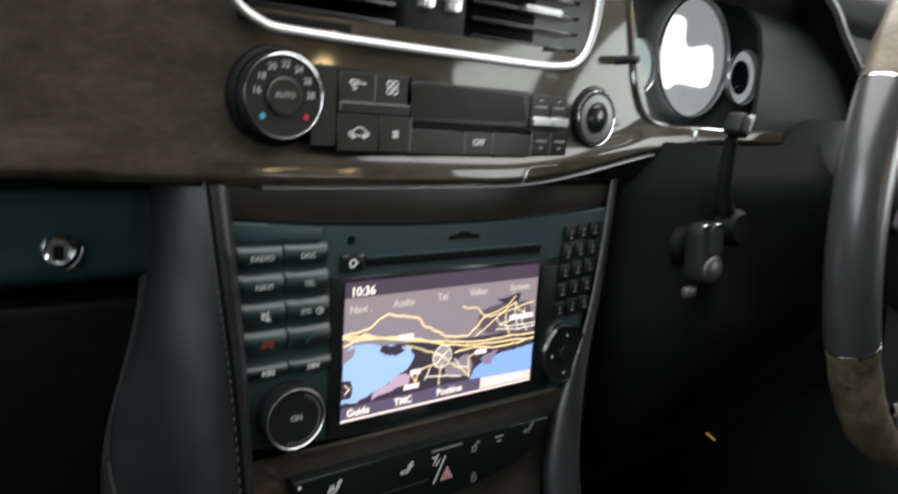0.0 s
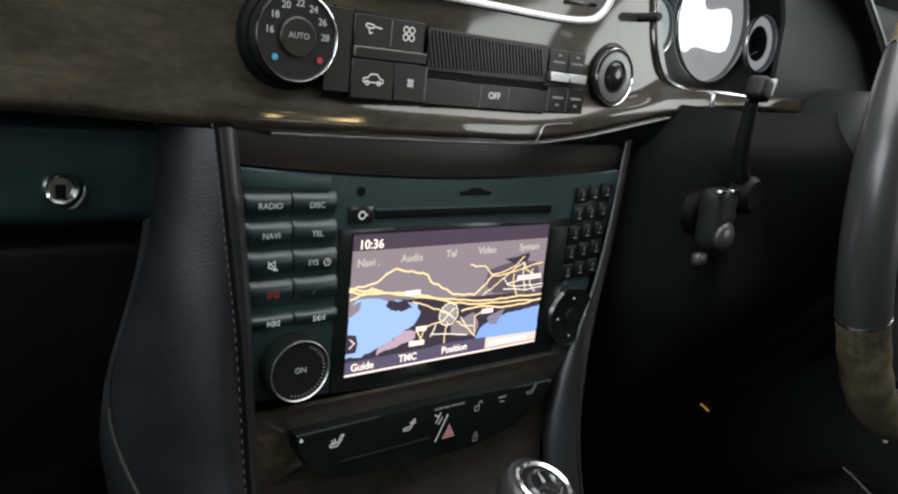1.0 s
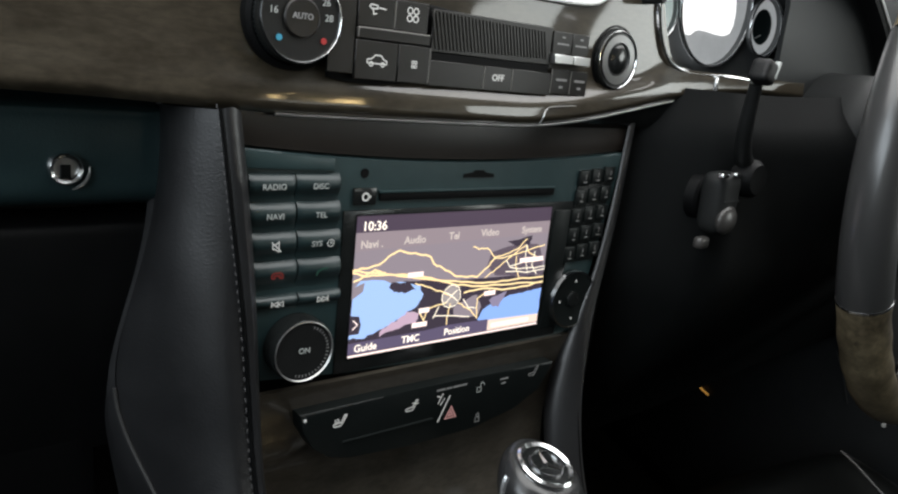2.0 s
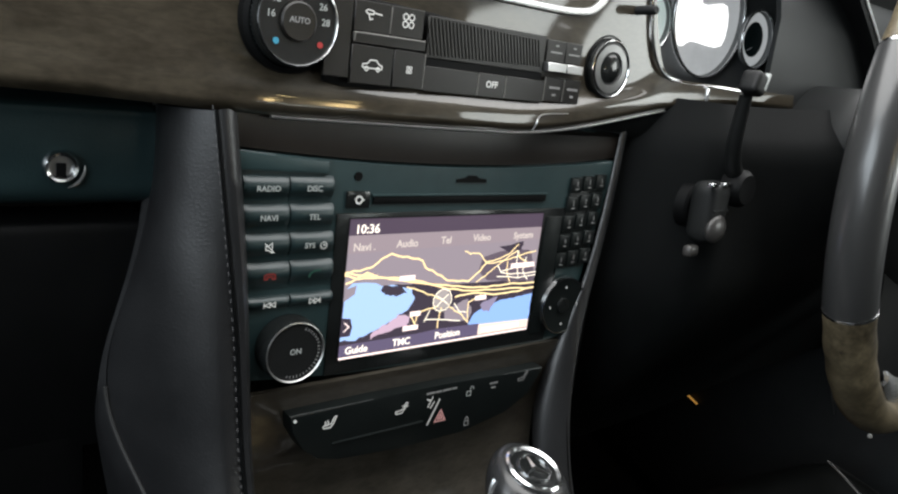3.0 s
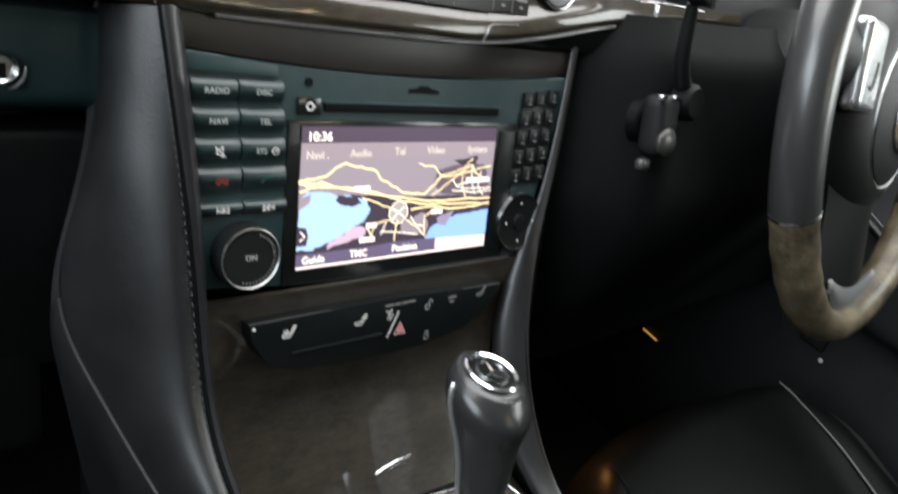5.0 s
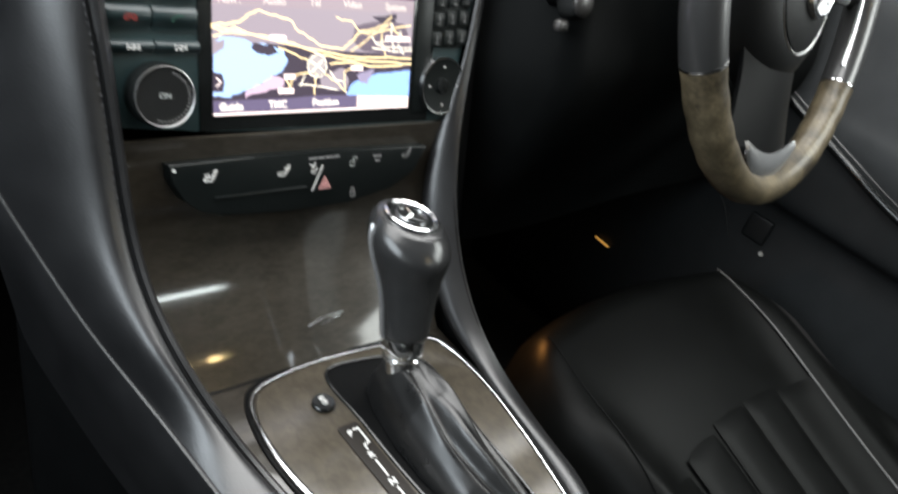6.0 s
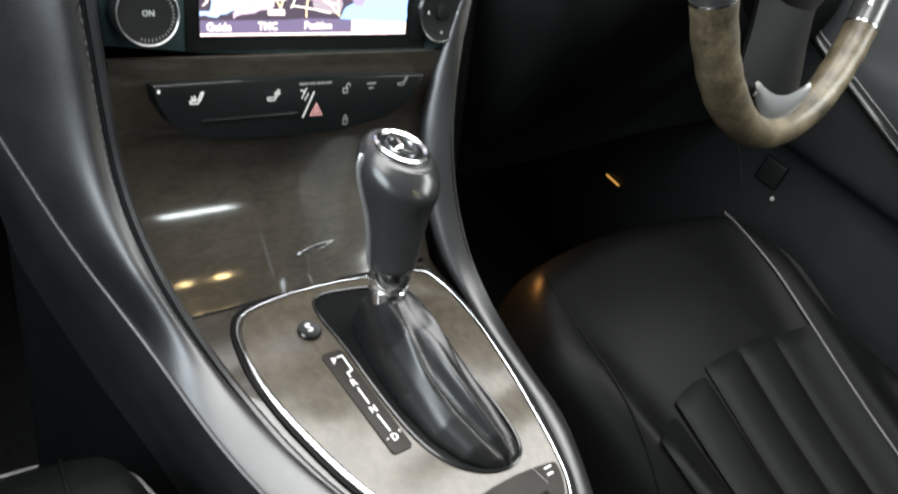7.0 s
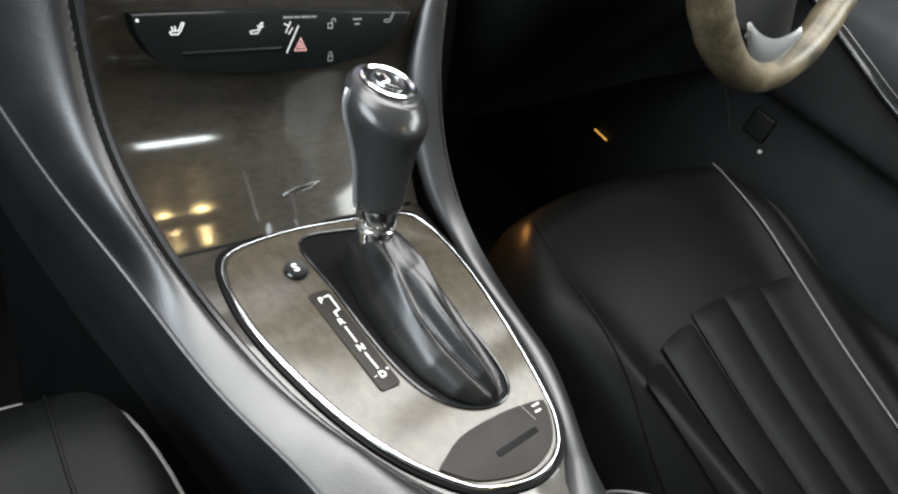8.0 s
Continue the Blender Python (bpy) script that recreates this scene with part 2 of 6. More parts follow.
def lathe(profile, seg=40, bm=None):
    """A turned form about local z: profile of (radius, height)."""
    bm = bm or bmesh.new()
    rings = []
    for r, h in profile:
        if r < 1e-6:
            rings.append([bm.verts.new((0, 0, h))])
        else:
            rings.append([bm.verts.new((r * math.cos(2 * math.pi * k / seg), r * math.sin(2 * math.pi * k / seg), h)) for k in range(seg)])
    for a, b in zip(rings, rings[1:]):
        for k in range(seg):
            q = [a[k % len(a)], a[(k + 1) % len(a)], b[(k + 1) % len(b)], b[k % len(b)]]
            q = list(dict.fromkeys(q))
            if len(q) > 2:
                bm.faces.new(q)
    return bm


def prism(outline, depth, bevel=0.0, seg=2):
    """A flat form in local x, y with the outline (anticlockwise), raised along z by depth."""
    bm = bmesh.new()
    f = bm.faces.new([bm.verts.new((q[0], q[1], 0)) for q in outline])
    top = bmesh.ops.extrude_face_region(bm, geom=[f])["geom"]
    for v in top:
        if isinstance(v, bmesh.types.BMVert):
            v.co.z += depth
    if bevel:
        face = [g for g in top if isinstance(g, bmesh.types.BMFace)][0]
        bmesh.ops.bevel(bm, geom=list(face.edges), offset=bevel, segments=seg, profile=0.6, affect="EDGES")
    return bm


def on_face(x, y, z):
    """A flat form's frame on the stack's face: local x right, local y up, local z towards the seats."""
    return pose(x, y, z, 90, 0, 0)


def lettering(body, size, mat, parent, m, name="lettering", bold=0.0, align="CENTER", squeeze=1.0):
    data = bpy.data.curves.new(name, "FONT")
    data.body, data.size, data.align_x, data.align_y, data.offset, data.extrude = body, size, align, "CENTER", bold, 0.00008
    data.resolution_u = 3
    tmp = bpy.data.objects.new("tmp", data)
    scene.collection.objects.link(tmp)
    mesh = bpy.data.meshes.new_from_object(tmp.evaluated_get(bpy.context.evaluated_depsgraph_get()))
    bpy.data.objects.remove(tmp)
    mesh.materials.clear()
    mesh.materials.append(mat)
    ob = new(name, mesh)
    ob.parent = parent
    ob.matrix_local = m @ Matrix.Diagonal((squeeze, 1, 1, 1))
    return ob


def smooth_step(a, b, x):
    t = min(1.0, max(0.0, (x - a) / (b - a)))
    return t * t * (3 - 2 * t)


# ---- dashboard ----


def lower_lip(x):
    """Height of the wood fascia's lower edge along the dash."""
    return 0.0915 + 0.0040 * smooth_step(-0.10, -0.24, x) + 0.030 * smooth_step(0.02, 0.25, x) - 0.0012


def fascia_top(x):
    return 0.235 - 0.102 * smooth_step(0.112, 0.172, x)


def fascia_depth(x, z):
    """How far the wood lies ahead of the stack's face: a rolled lower lip, a shallow field, fuller at the passenger's side."""
    low = lower_lip(x)
    u = (z - low)
    lip = 0.0040 - 0.0020 * smooth_step(-0.09, -0.20, x)
    base = -0.0070
    field = smooth_step(0.0100, 0.024 + 0.012 * smooth_step(0.13, 0.17, abs(x)), u)
    bow = 0.045 * math.sqrt((min(0.0, x + 0.01)) ** 2 + 0.0001) - 0.00045
    full = base + bow - lip * (1 - field)
    right = 0.03 * smooth_step(0.16, 0.32, x)
    tuck = 0.004 * max(0.0, 1 - u / 0.0055) ** 2 + 0.060 * min(u, 0.016) + 2.1 * min(u, 0.016) ** 2
    hollow = 0.00087 * math.exp(-((x + 0.0985) / 0.030) ** 2) * (1 - field)
    return full + tuck - right + hollow


def wood_fascia(parent):
    bm = bmesh.new()
    rows = 64
    xs = [*np.linspace(-0.62, -0.20, 40)[:-1], *np.linspace(-0.20, 0.20, 180)[:-1], *np.linspace(0.20, 0.286, 16)]
    cols = len(xs) - 1
    grid = []
    for x in xs:
        low, top = lower_lip(x), fascia_top(x)
        line = []
        for j in range(rows + 1):
            t = j / rows
            z = low + (top - low) * t ** 1.6
            line.append(bm.verts.new((x, fascia_depth(x, z), z)))
        under = bm.verts.new((x, 0.02, low + 0.001))
        grid.append([under] + line)
    for i in range(cols):
        x = (xs[i] + xs[i + 1]) / 2
        for j in range(rows + 1):
            q = (grid[i][j], grid[i + 1][j], grid[i + 1][j + 1], grid[i][j + 1])
            z = sum(v.co.z for v in q) / 4
            if -0.13 < x < 0.092 and z > 0.172:
                continue
            bm.faces.new(q)
    return part("wood_fascia", bm, WOOD, parent, "glossy grey-brown burl wood fascia")


def dashboard():
    dash = thing("dashboard", "black dashboard with a glossy grey-brown wood fascia", "dashboard", STACK)
    wood_fascia(dash)
    # thin bright line along the lower lip
    line = [(x, fascia_depth(x, lower_lip(x)) - 0.0005, lower_lip(x) - 0.0006) for x in np.linspace(-0.12, 0.17, 60)]
    part("lip_trim", tube(line, 0.0009, 6), SATIN, dash, "thin satin metal strip under the fascia")
    # dark underside that closes the lip down to the stack
    rows = []
    for x in np.linspace(0.0, 0.235, 48):
        low = lower_lip(x)
        y = fascia_depth(x, low)
        drop = max(0.0005, low - 0.0900)
        rows.append([(x, y + 0.0010, low), (x, y + 0.0022, low - 0.15 * drop), (x, y + 0.0050, low - 0.55 * drop), (x, y + 0.0095, low - 0.90 * drop), (x, y + 0.016, low - drop)])
    part("fascia_underside", sheet(rows, 0.001), GLOSS, dash, "gloss dark underside of the fascia")
    # bright curved line added on the lip, standing in for its highlight
    rim = [(x, fascia_depth(x, lower_lip(x) + u) - 0.0008, lower_lip(x) + u) for x, u in ((0.0440, 0.0005), (0.0436, 0.0050), (0.0452, 0.0085), (0.0500, 0.0105), (0.0700, 0.0098))]
    part("lip_glint", tube(spline(rim, 6), [0.0006 - 0.0004 * k / 24 for k in range(25)], 6), SATIN, dash, "thin bright line drawn as the lip's highlight")
    # dark sheet between the instruments and the door, added as the haze seen there
    rows = [[(x, -0.012 + 0.03 * smooth_step(0.20, 0.25, z) - 0.02 * smooth_step(0.5, 0.66, x), z) for z in np.linspace(0.118, 0.285, 8)] for x in np.linspace(0.288, 0.80, 20)]
    part("side_panel", sheet(rows, 0.004), HAZE, dash)
    # top pad and the roll above the fascia
    rows = []
    for x in np.linspace(-0.66, 0.66, 40):
        prof = [(0.004, 0.226), (-0.006, 0.240), (-0.004, 0.262), (0.03, 0.285), (0.12, 0.30), (0.3, 0.31), (0.5, 0.30)]
        rows.append([(x, y, z) for _, y, z in spline([(0, y, z) for y, z in prof], 5)])
    part("top_pad", sheet(rows, 0.004), SOFT, dash)
    # body behind the fascia
    part("dash_body", box((1.30, 0.24, 0.30), (0, 0.235, 0.14), 0.02), DARK, dash)
    # chrome line below the instruments
    trim = [(0.128, -0.0065, 0.215), (0.1365, -0.0065, 0.180), (0.1445, -0.0065, 0.154), (0.1580, -0.0070, 0.1370), (0.182, -0.0085, 0.1312),
            (0.215, -0.0165, 0.1313), (0.245, -0.0248, 0.1306), (0.282, -0.0340, 0.1298)]
    part("instrument_trim", tube(spline(trim, 8), 0.0018, 8), CHROME, dash, "bright chrome line below the instruments")
    part("trim_clip", box((0.0040, 0.002, 0.0095), (0.2040, -0.0160, 0.1256), 0.0009), SILVER, dash, "small silver clip")
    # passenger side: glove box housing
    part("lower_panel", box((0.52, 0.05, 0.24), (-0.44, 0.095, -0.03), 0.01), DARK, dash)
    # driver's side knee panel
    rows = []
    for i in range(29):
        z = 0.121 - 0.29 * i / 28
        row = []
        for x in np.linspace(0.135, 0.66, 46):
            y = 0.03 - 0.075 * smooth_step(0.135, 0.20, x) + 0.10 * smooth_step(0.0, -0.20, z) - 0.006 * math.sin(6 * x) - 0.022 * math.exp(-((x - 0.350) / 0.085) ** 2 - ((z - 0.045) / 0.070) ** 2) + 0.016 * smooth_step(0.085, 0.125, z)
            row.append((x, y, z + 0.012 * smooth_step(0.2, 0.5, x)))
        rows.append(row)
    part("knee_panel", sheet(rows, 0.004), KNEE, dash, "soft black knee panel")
    return dash


def center_vents():
    v = thing("center_vent", "pair of black air vents with a satin frame", "air vent", STACK)
    outline = [(-0.142, 0.215), (-0.139, 0.180), (-0.125, 0.1665), (-0.10, 0.1635), (0.0, 0.1625), (0.066, 0.1630), (0.088, 0.1700), (0.098, 0.190), (0.101, 0.215)]
    path = spline([(x, -0.0060, z) for x, z in outline], 8)
    part("bezel", tube(path, 0.0027, 10, flat=0.8), SATIN, v, "satin metal bezel")
    part("cavity", box((0.225, 0.004, 0.075), (-0.02, 0.045, 0.205)), DARK, v)
    part("cavity_floor", box((0.225, 0.05, 0.004), (-0.02, 0.022, 0.1685)), DARK, v)
    part("divider", box((0.040, 0.03, 0.07), (-0.0225, 0.012, 0.204), 0.004), SOFT, v)
    for x in (-0.0315, -0.0135):
        part("button", box((0.009, 0.006, 0.012), (x, -0.004, 0.190), 0.0015), SILVER, v, "small silver button")
    for c, w in ((-0.087, 0.080), (0.047, 0.086)):
        for k in range(5):
            part("slat", box((w, 0.020, 0.0022), (c, 0.010, 0.1745 + k * 0.0095), 0.0008), GLOSS, v, m=Matrix())
    part("thumb_tab", box((0.030, 0.006, 0.004), (0.055, -0.002, 0.194), 0.001), SATIN, v, "satin slat tab")
    return v


def strokes(name, lines, width, mat, parent, m, lift=0.00035):
    """Flat printed lines in local x, y."""
    bm = bmesh.new()
    for line in lines:
        pts = [Vector((*q, lift)) for q in line]
        pts = [q for i, q in enumerate(pts) if i == 0 or (q - pts[i - 1]).length > 1e-7]
        rail = []
        for i, q in enumerate(pts):
            d0 = (pts[i] - pts[i - 1]).normalized() if i else (pts[1] - pts[0]).normalized()
            d1 = (pts[i + 1] - pts[i]).normalized() if i < len(pts) - 1 else d0
            mid = d0 + d1
            mid = mid.normalized() if mid.length > 0.2 else d0
            wide = width / 2 / max(0.5, mid.dot(d0))
            s = Vector((-mid.y, mid.x, 0)) * wide
            end = d0 * width * 0.4 * ((i == len(pts) - 1) - (i == 0))
            rail.append((bm.verts.new(q - s + end), bm.verts.new(q + s + end)))
        for (a, b), (c, d) in zip(rail, rail[1:]):
            bm.faces.new((a, c, d, b))
    return part(name, bm, mat, parent, m=m, smooth=False)


def ring_points(r, n=24, cx=0.0, cy=0.0, a0=0.0, a1=360.0):
    return [(cx + r * math.cos(radians(a0 + (a1 - a0) * k / n)), cy + r * math.sin(radians(a0 + (a1 - a0) * k / n))) for k in range(n + 1)]


def disc(name, r, mat, parent, m, label=""):
    return part(name, prism(ring_points(r, 28)[:-1], 0.0004), mat, parent, label, m)


def turned(name, profile, mat, parent, m, label="", seg=48):
    return part(name, lathe(profile, seg), mat, parent, label, m)


SEAT_ICON = [[(-0.004, -0.001), (-0.0035, -0.0024), (0.0006, -0.0024), (0.0022, -0.0004), (0.0040, 0.0034), (0.0028, 0.0036), (0.0008, -0.0004), (-0.004, -0.001)]]
HEAT_ICON = [[(-0.0028, -0.0006), (-0.0024, 0.0004), (-0.0030, 0.0014)], [(-0.0012, -0.0002), (-0.0008, 0.0008), (-0.0014, 0.0018)]]
LOCK_ICON = [[(-0.0016, -0.003), (0.0016, -0.003), (0.0016, 0.0), (-0.0016, 0.0), (-0.0016, -0.003)], [(0.001, 0.0), (0.001, 0.002), (0.002, 0.003), (0.0035, 0.0025), (0.0036, 0.001)]]
SHUT_ICON = [[(-0.0016, -0.003), (0.0016, -0.003), (0.0016, 0.0), (-0.0016, 0.0), (-0.0016, -0.003)], [(-0.001, 0.0), (-0.001, 0.002), (0.0, 0.0028), (0.001, 0.002), (0.001, 0.0)]]
CAR_ICON = [[(-0.0055, -0.0012), (-0.0055, 0.0004), (-0.0030, 0.0008), (-0.0012, 0.0026), (0.0022, 0.0026), (0.0038, 0.0008), (0.0056, 0.0002), (0.0056, -0.0014), (-0.0055, -0.0012)],
            ring_points(0.0010, 8, -0.0032, -0.0016), ring_points(0.0010, 8, 0.0034, -0.0016)]
FAN_ICON = [ring_points(0.0015, 10, sx * 0.0018, sy * 0.0018) for sx in (-1, 1) for sy in (-1, 1)]
SCREEN_ICON = [[(-0.0045, 0.0012), (-0.0035, 0.0022), (0.0, 0.0018), (0.0, 0.0004), (-0.0030, 0.0002), (-0.0045, 0.0012)], [(-0.0025, -0.0004), (-0.0020, -0.0022), (-0.0005, -0.0018)], [(0.0008, 0.0010), (0.0046, 0.0006)]]
BLOWER_ICON = [ring_points(0.0007, 8, sx * 0.0009, sy * 0.0010) for sx in (-1, 1) for sy in (-1, 1)]


def ribbed_knob(parent, m, r, depth, ring=CHROME, name="knob", teeth=64):
    """A turned knob with a fluted skirt, a bright ring and a dished face."""
    bm = bmesh.new()
    seg = teeth * 2
    prof = [(r * 1.02, 0.0), (r * 1.02, depth * 0.75), (r * 0.985, depth * 0.98), (r * 0.93, depth)]
    rings = []
    for q, h in prof:
        rings.append([bm.verts.new((q * (1 - 0.026 * (k % 2) * (h < depth * 0.9)) * math.cos(2 * math.pi * k / seg), q * (1 - 0.026 * (k % 2) * (h < depth * 0.9)) * math.sin(2 * math.pi * k / seg), h)) for k in range(seg)])
    for a, b in zip(rings, rings[1:]):
        for k in range(seg):
            bm.faces.new((a[k], a[(k + 1) % seg], b[(k + 1) % seg], b[k]))
    knob = part(name, bm, GLOSS, parent, "ribbed black rotary knob", m)
    turned("ring", [(r * 0.955, depth * 0.9), (r * 0.955, depth * 1.05), (r * 0.935, depth * 1.06), (r * 0.912, depth * 1.02), (r * 0.905, depth * 0.9)], ring, knob, Matrix(), "polished chrome ring")
    turned("face", [(r * 0.91, depth * 0.98), (r * 0.5, depth * 0.96), (0, depth * 0.95)], KNOBFACE, knob, Matrix())
    return knob


def climate_panel():
    c = thing("climate_control", "charcoal climate control panel with two rotary knobs", "climate control", STACK)
    y = -0.006
    outline = [(-0.096, 0.1085), (-0.086, 0.1068), (-0.06, 0.1060), (0.0, 0.1058), (0.06, 0.1068), (0.128, 0.1105), (0.130, 0.150), (0.06, 0.1470), (0.0, 0.1465), (-0.06, 0.1490), (-0.092, 0.1506)]
    part("panel", prism(outline, 0.006, 0.0012), DARK, c, m=on_face(0, 0.0005, 0))

    def key(name, x0, x1, z0, z1, mat=CLIMATE, d=0.0020):
        return part(name, box((x1 - x0 - 0.0001, z1 - z0 - 0.0002, d), (0, 0, 0), 0.0003, 1), mat, c, m=on_face((x0 + x1) / 2, y - d / 2 - 0.0012, (z0 + z1) / 2))

    # rows of push buttons
    for x0, x1, icon, w in ((-0.084, -0.0635, SCREEN_ICON, 0.0006), (-0.0630, -0.0435, FAN_ICON, 0.0006)):
        k = key("button", x0, x1, 0.1335, 0.1480)
        strokes("symbol", icon, w, PRINT, k, pose(0, 0.001, 0.00100))
    for x0, x1, icon, w in ((-0.084, -0.0600, CAR_ICON, 0.0006), (-0.0595, -0.0405, BLOWER_ICON, 0.0005)):
        k = key("button", x0, x1, 0.1090, 0.1275)
        strokes("symbol", icon, w, PRINT, k, pose(0, 0, 0.00100))
    key("end_panel", -0.0985, -0.0845, 0.1112, 0.1495, CLIMATE, 0.0014)
    key("rocker_bar", -0.084, -0.0410, 0.1280, 0.1330, CLIMATE, 0.0021)
    for x0, x1, word in ((-0.0400, -0.0035, ""), (-0.0030, 0.0170, "OFF"), (0.0175, 0.0480, "")):
        k = key("button", x0, x1, 0.1085, 0.1215)
        if word:
            lettering(word, 0.0050, PRINT, k, pose(0, 0.0005, 0.00101), bold=0.0001)
    for x0, x1 in ((0.0485, 0.0640), (0.0645, 0.0790)):
        k = key("button", x0, x1, 0.1095, 0.1240)
        strokes("print_bar", [[(-0.004, 0.0012), (0.004, 0.0012)], [(-0.001, -0.003), (0.001, -0.003)]], 0.0014, DIM_PRINT, k, pose(0, 0, 0.00101))
    for x0, x1 in ((0.0460, 0.0615), (0.0620, 0.0760)):
        key("bright_key", x0, x1, 0.1270, 0.1322, SATIN, 0.0050)["label"] = "bright satin key"
        k = key("button", x0, x1, 0.1328, 0.1450)
        strokes("print_bar", [[(-0.0045, -0.0008), (0.0045, -0.0008)], [(-0.001, 0.003), (0.001, 0.003)]], 0.0010, DIM_PRINT, k, pose(0, 0, 0.00101))
    key("display_sill", -0.040, 0.0455, 0.1213, 0.1256, DARK, 0.0010)
    key("display_window", -0.040, 0.0450, 0.1255, 0.1465, CLIMATE, 0.0016)["label"] = "dark display window behind slanted ribs"
    for k in range(34):
        x = -0.0390 + k * 0.0024
        rib = box((0.0010, 0.0190 - 0.00012 * k, 0.0009), (0, 0, 0))
        part("rib", rib, CLIMATE, c, m=on_face(x, y - 0.0030, 0.1362) @ pose(0, 0, 0, 0, 0, 14))
    # thin light strips between the keys, painting the light caught on their edges
    for x, z0, z1 in ((-0.0404, 0.1095, 0.1272), (-0.0032, 0.1090, 0.1208), (0.0172, 0.1092, 0.1210), (0.0482, 0.1098, 0.1235), (0.0643, 0.1102, 0.1235), (-0.0633, 0.1345, 0.1470)):
        part("key_glint", box((0.00035, 0.0006, z1 - z0), (x, y - 0.0031, (z0 + z1) / 2)), SLIT_GLINT, c)
    part("rocker_glint", tube(spline([(-0.0835, y - 0.0040, 0.1290), (-0.0832, y - 0.0042, 0.1322), (-0.0800, y - 0.0042, 0.1330), (-0.0420, y - 0.0042, 0.1330)], 6), 0.0003, 6), SLIT_GLINT, c)

    # temperature knob
    left = ribbed_knob(c, on_face(-0.1140, 0.004, 0.1335), 0.0205, 0.016)
    for k, word in enumerate(("16", "18", "20", "22", "24", "26", "28")):
        a = radians(176 - 29.3 * k)
        lettering(word, 0.0043, KEY_PRINT, left, pose(0.0135 * math.cos(a), 0.0135 * math.sin(a) + 0.001, 0.01600), name="number", bold=0.00004)
    turned("auto_button", [(0.0088, 0.0), (0.0088, 0.0012), (0.0080, 0.0018), (0, 0.0014)], CLIMATE, left, pose(0, 0, 0.0152))
    lettering("AUTO", 0.0036, DIM_PRINT, left, pose(0, 0.0006, 0.0173), bold=0.00008)
    disc("cold_dot", 0.0014, BLUE_PRINT, left, pose(-0.0105, -0.0093, 0.01595), "blue dot")
    disc("warm_dot", 0.0014, RED_PRINT, left, pose(0.0113, -0.0090, 0.01595), "red dot")
    # airflow knob
    right = ribbed_knob(c, on_face(0.1045, 0.003, 0.1335), 0.0185, 0.012, name="airflow_knob")
    turned("dish", [(0.0150, 0.0125), (0.0105, 0.0128), (0.0095, 0.0100)], DULL, right, Matrix(), "satin dish")
    turned("push_button", [(0.0090, 0.0112), (0.0086, 0.0124), (0.006, 0.0136), (0, 0.0140)], GLOSS, right, Matrix(), "gloss black push button")
    # collars round both knobs
    for x, r in ((-0.1140, 0.0212), (0.1045, 0.0195)):
        turned("knob_collar", [(r * 1.12, -0.001), (r * 1.1, 0.005), (r, 0.0062), (r, 0.0)], DARK, c, on_face(x, 0.0, 0.1335))
    return c


# ---- head unit ----
MAP_TONES = dict(sky=(0.065, 0.045, 0.070), land=(0.25, 0.21, 0.24), night=(0.040, 0.030, 0.045), sea=(0.24, 0.40, 0.80), road=(1.0, 0.76, 0.40), pale=(1.0, 0.90, 0.74), bar=(0.10, 0.08, 0.14), line=(1.0, 0.82, 0.78))
MAP_MAT = {k: lit("screen_" + k, v, 1.5) for k, v in MAP_TONES.items()}
WHITE_TEXT = lit("screen_text", (1.0, 0.90, 0.80), 1.6)
MENU_TEXT = lit("screen_menu_text", (0.62, 0.54, 0.50), 1.3)
DIM_RED = material("dim_red_print", (0.16, 0.015, 0.012), 0.5)
DIM_GREEN = material("dim_green_print", (0.012, 0.060, 0.040), 0.5)


def flat_shape(name, outline, mat, parent, lift):
    bm = bmesh.new()
    bm.faces.new([bm.verts.new((x, y, lift)) for x, y in outline])
    bmesh.ops.triangulate(bm, faces=bm.faces[:])
    return part(name, bm, mat, parent, smooth=False)


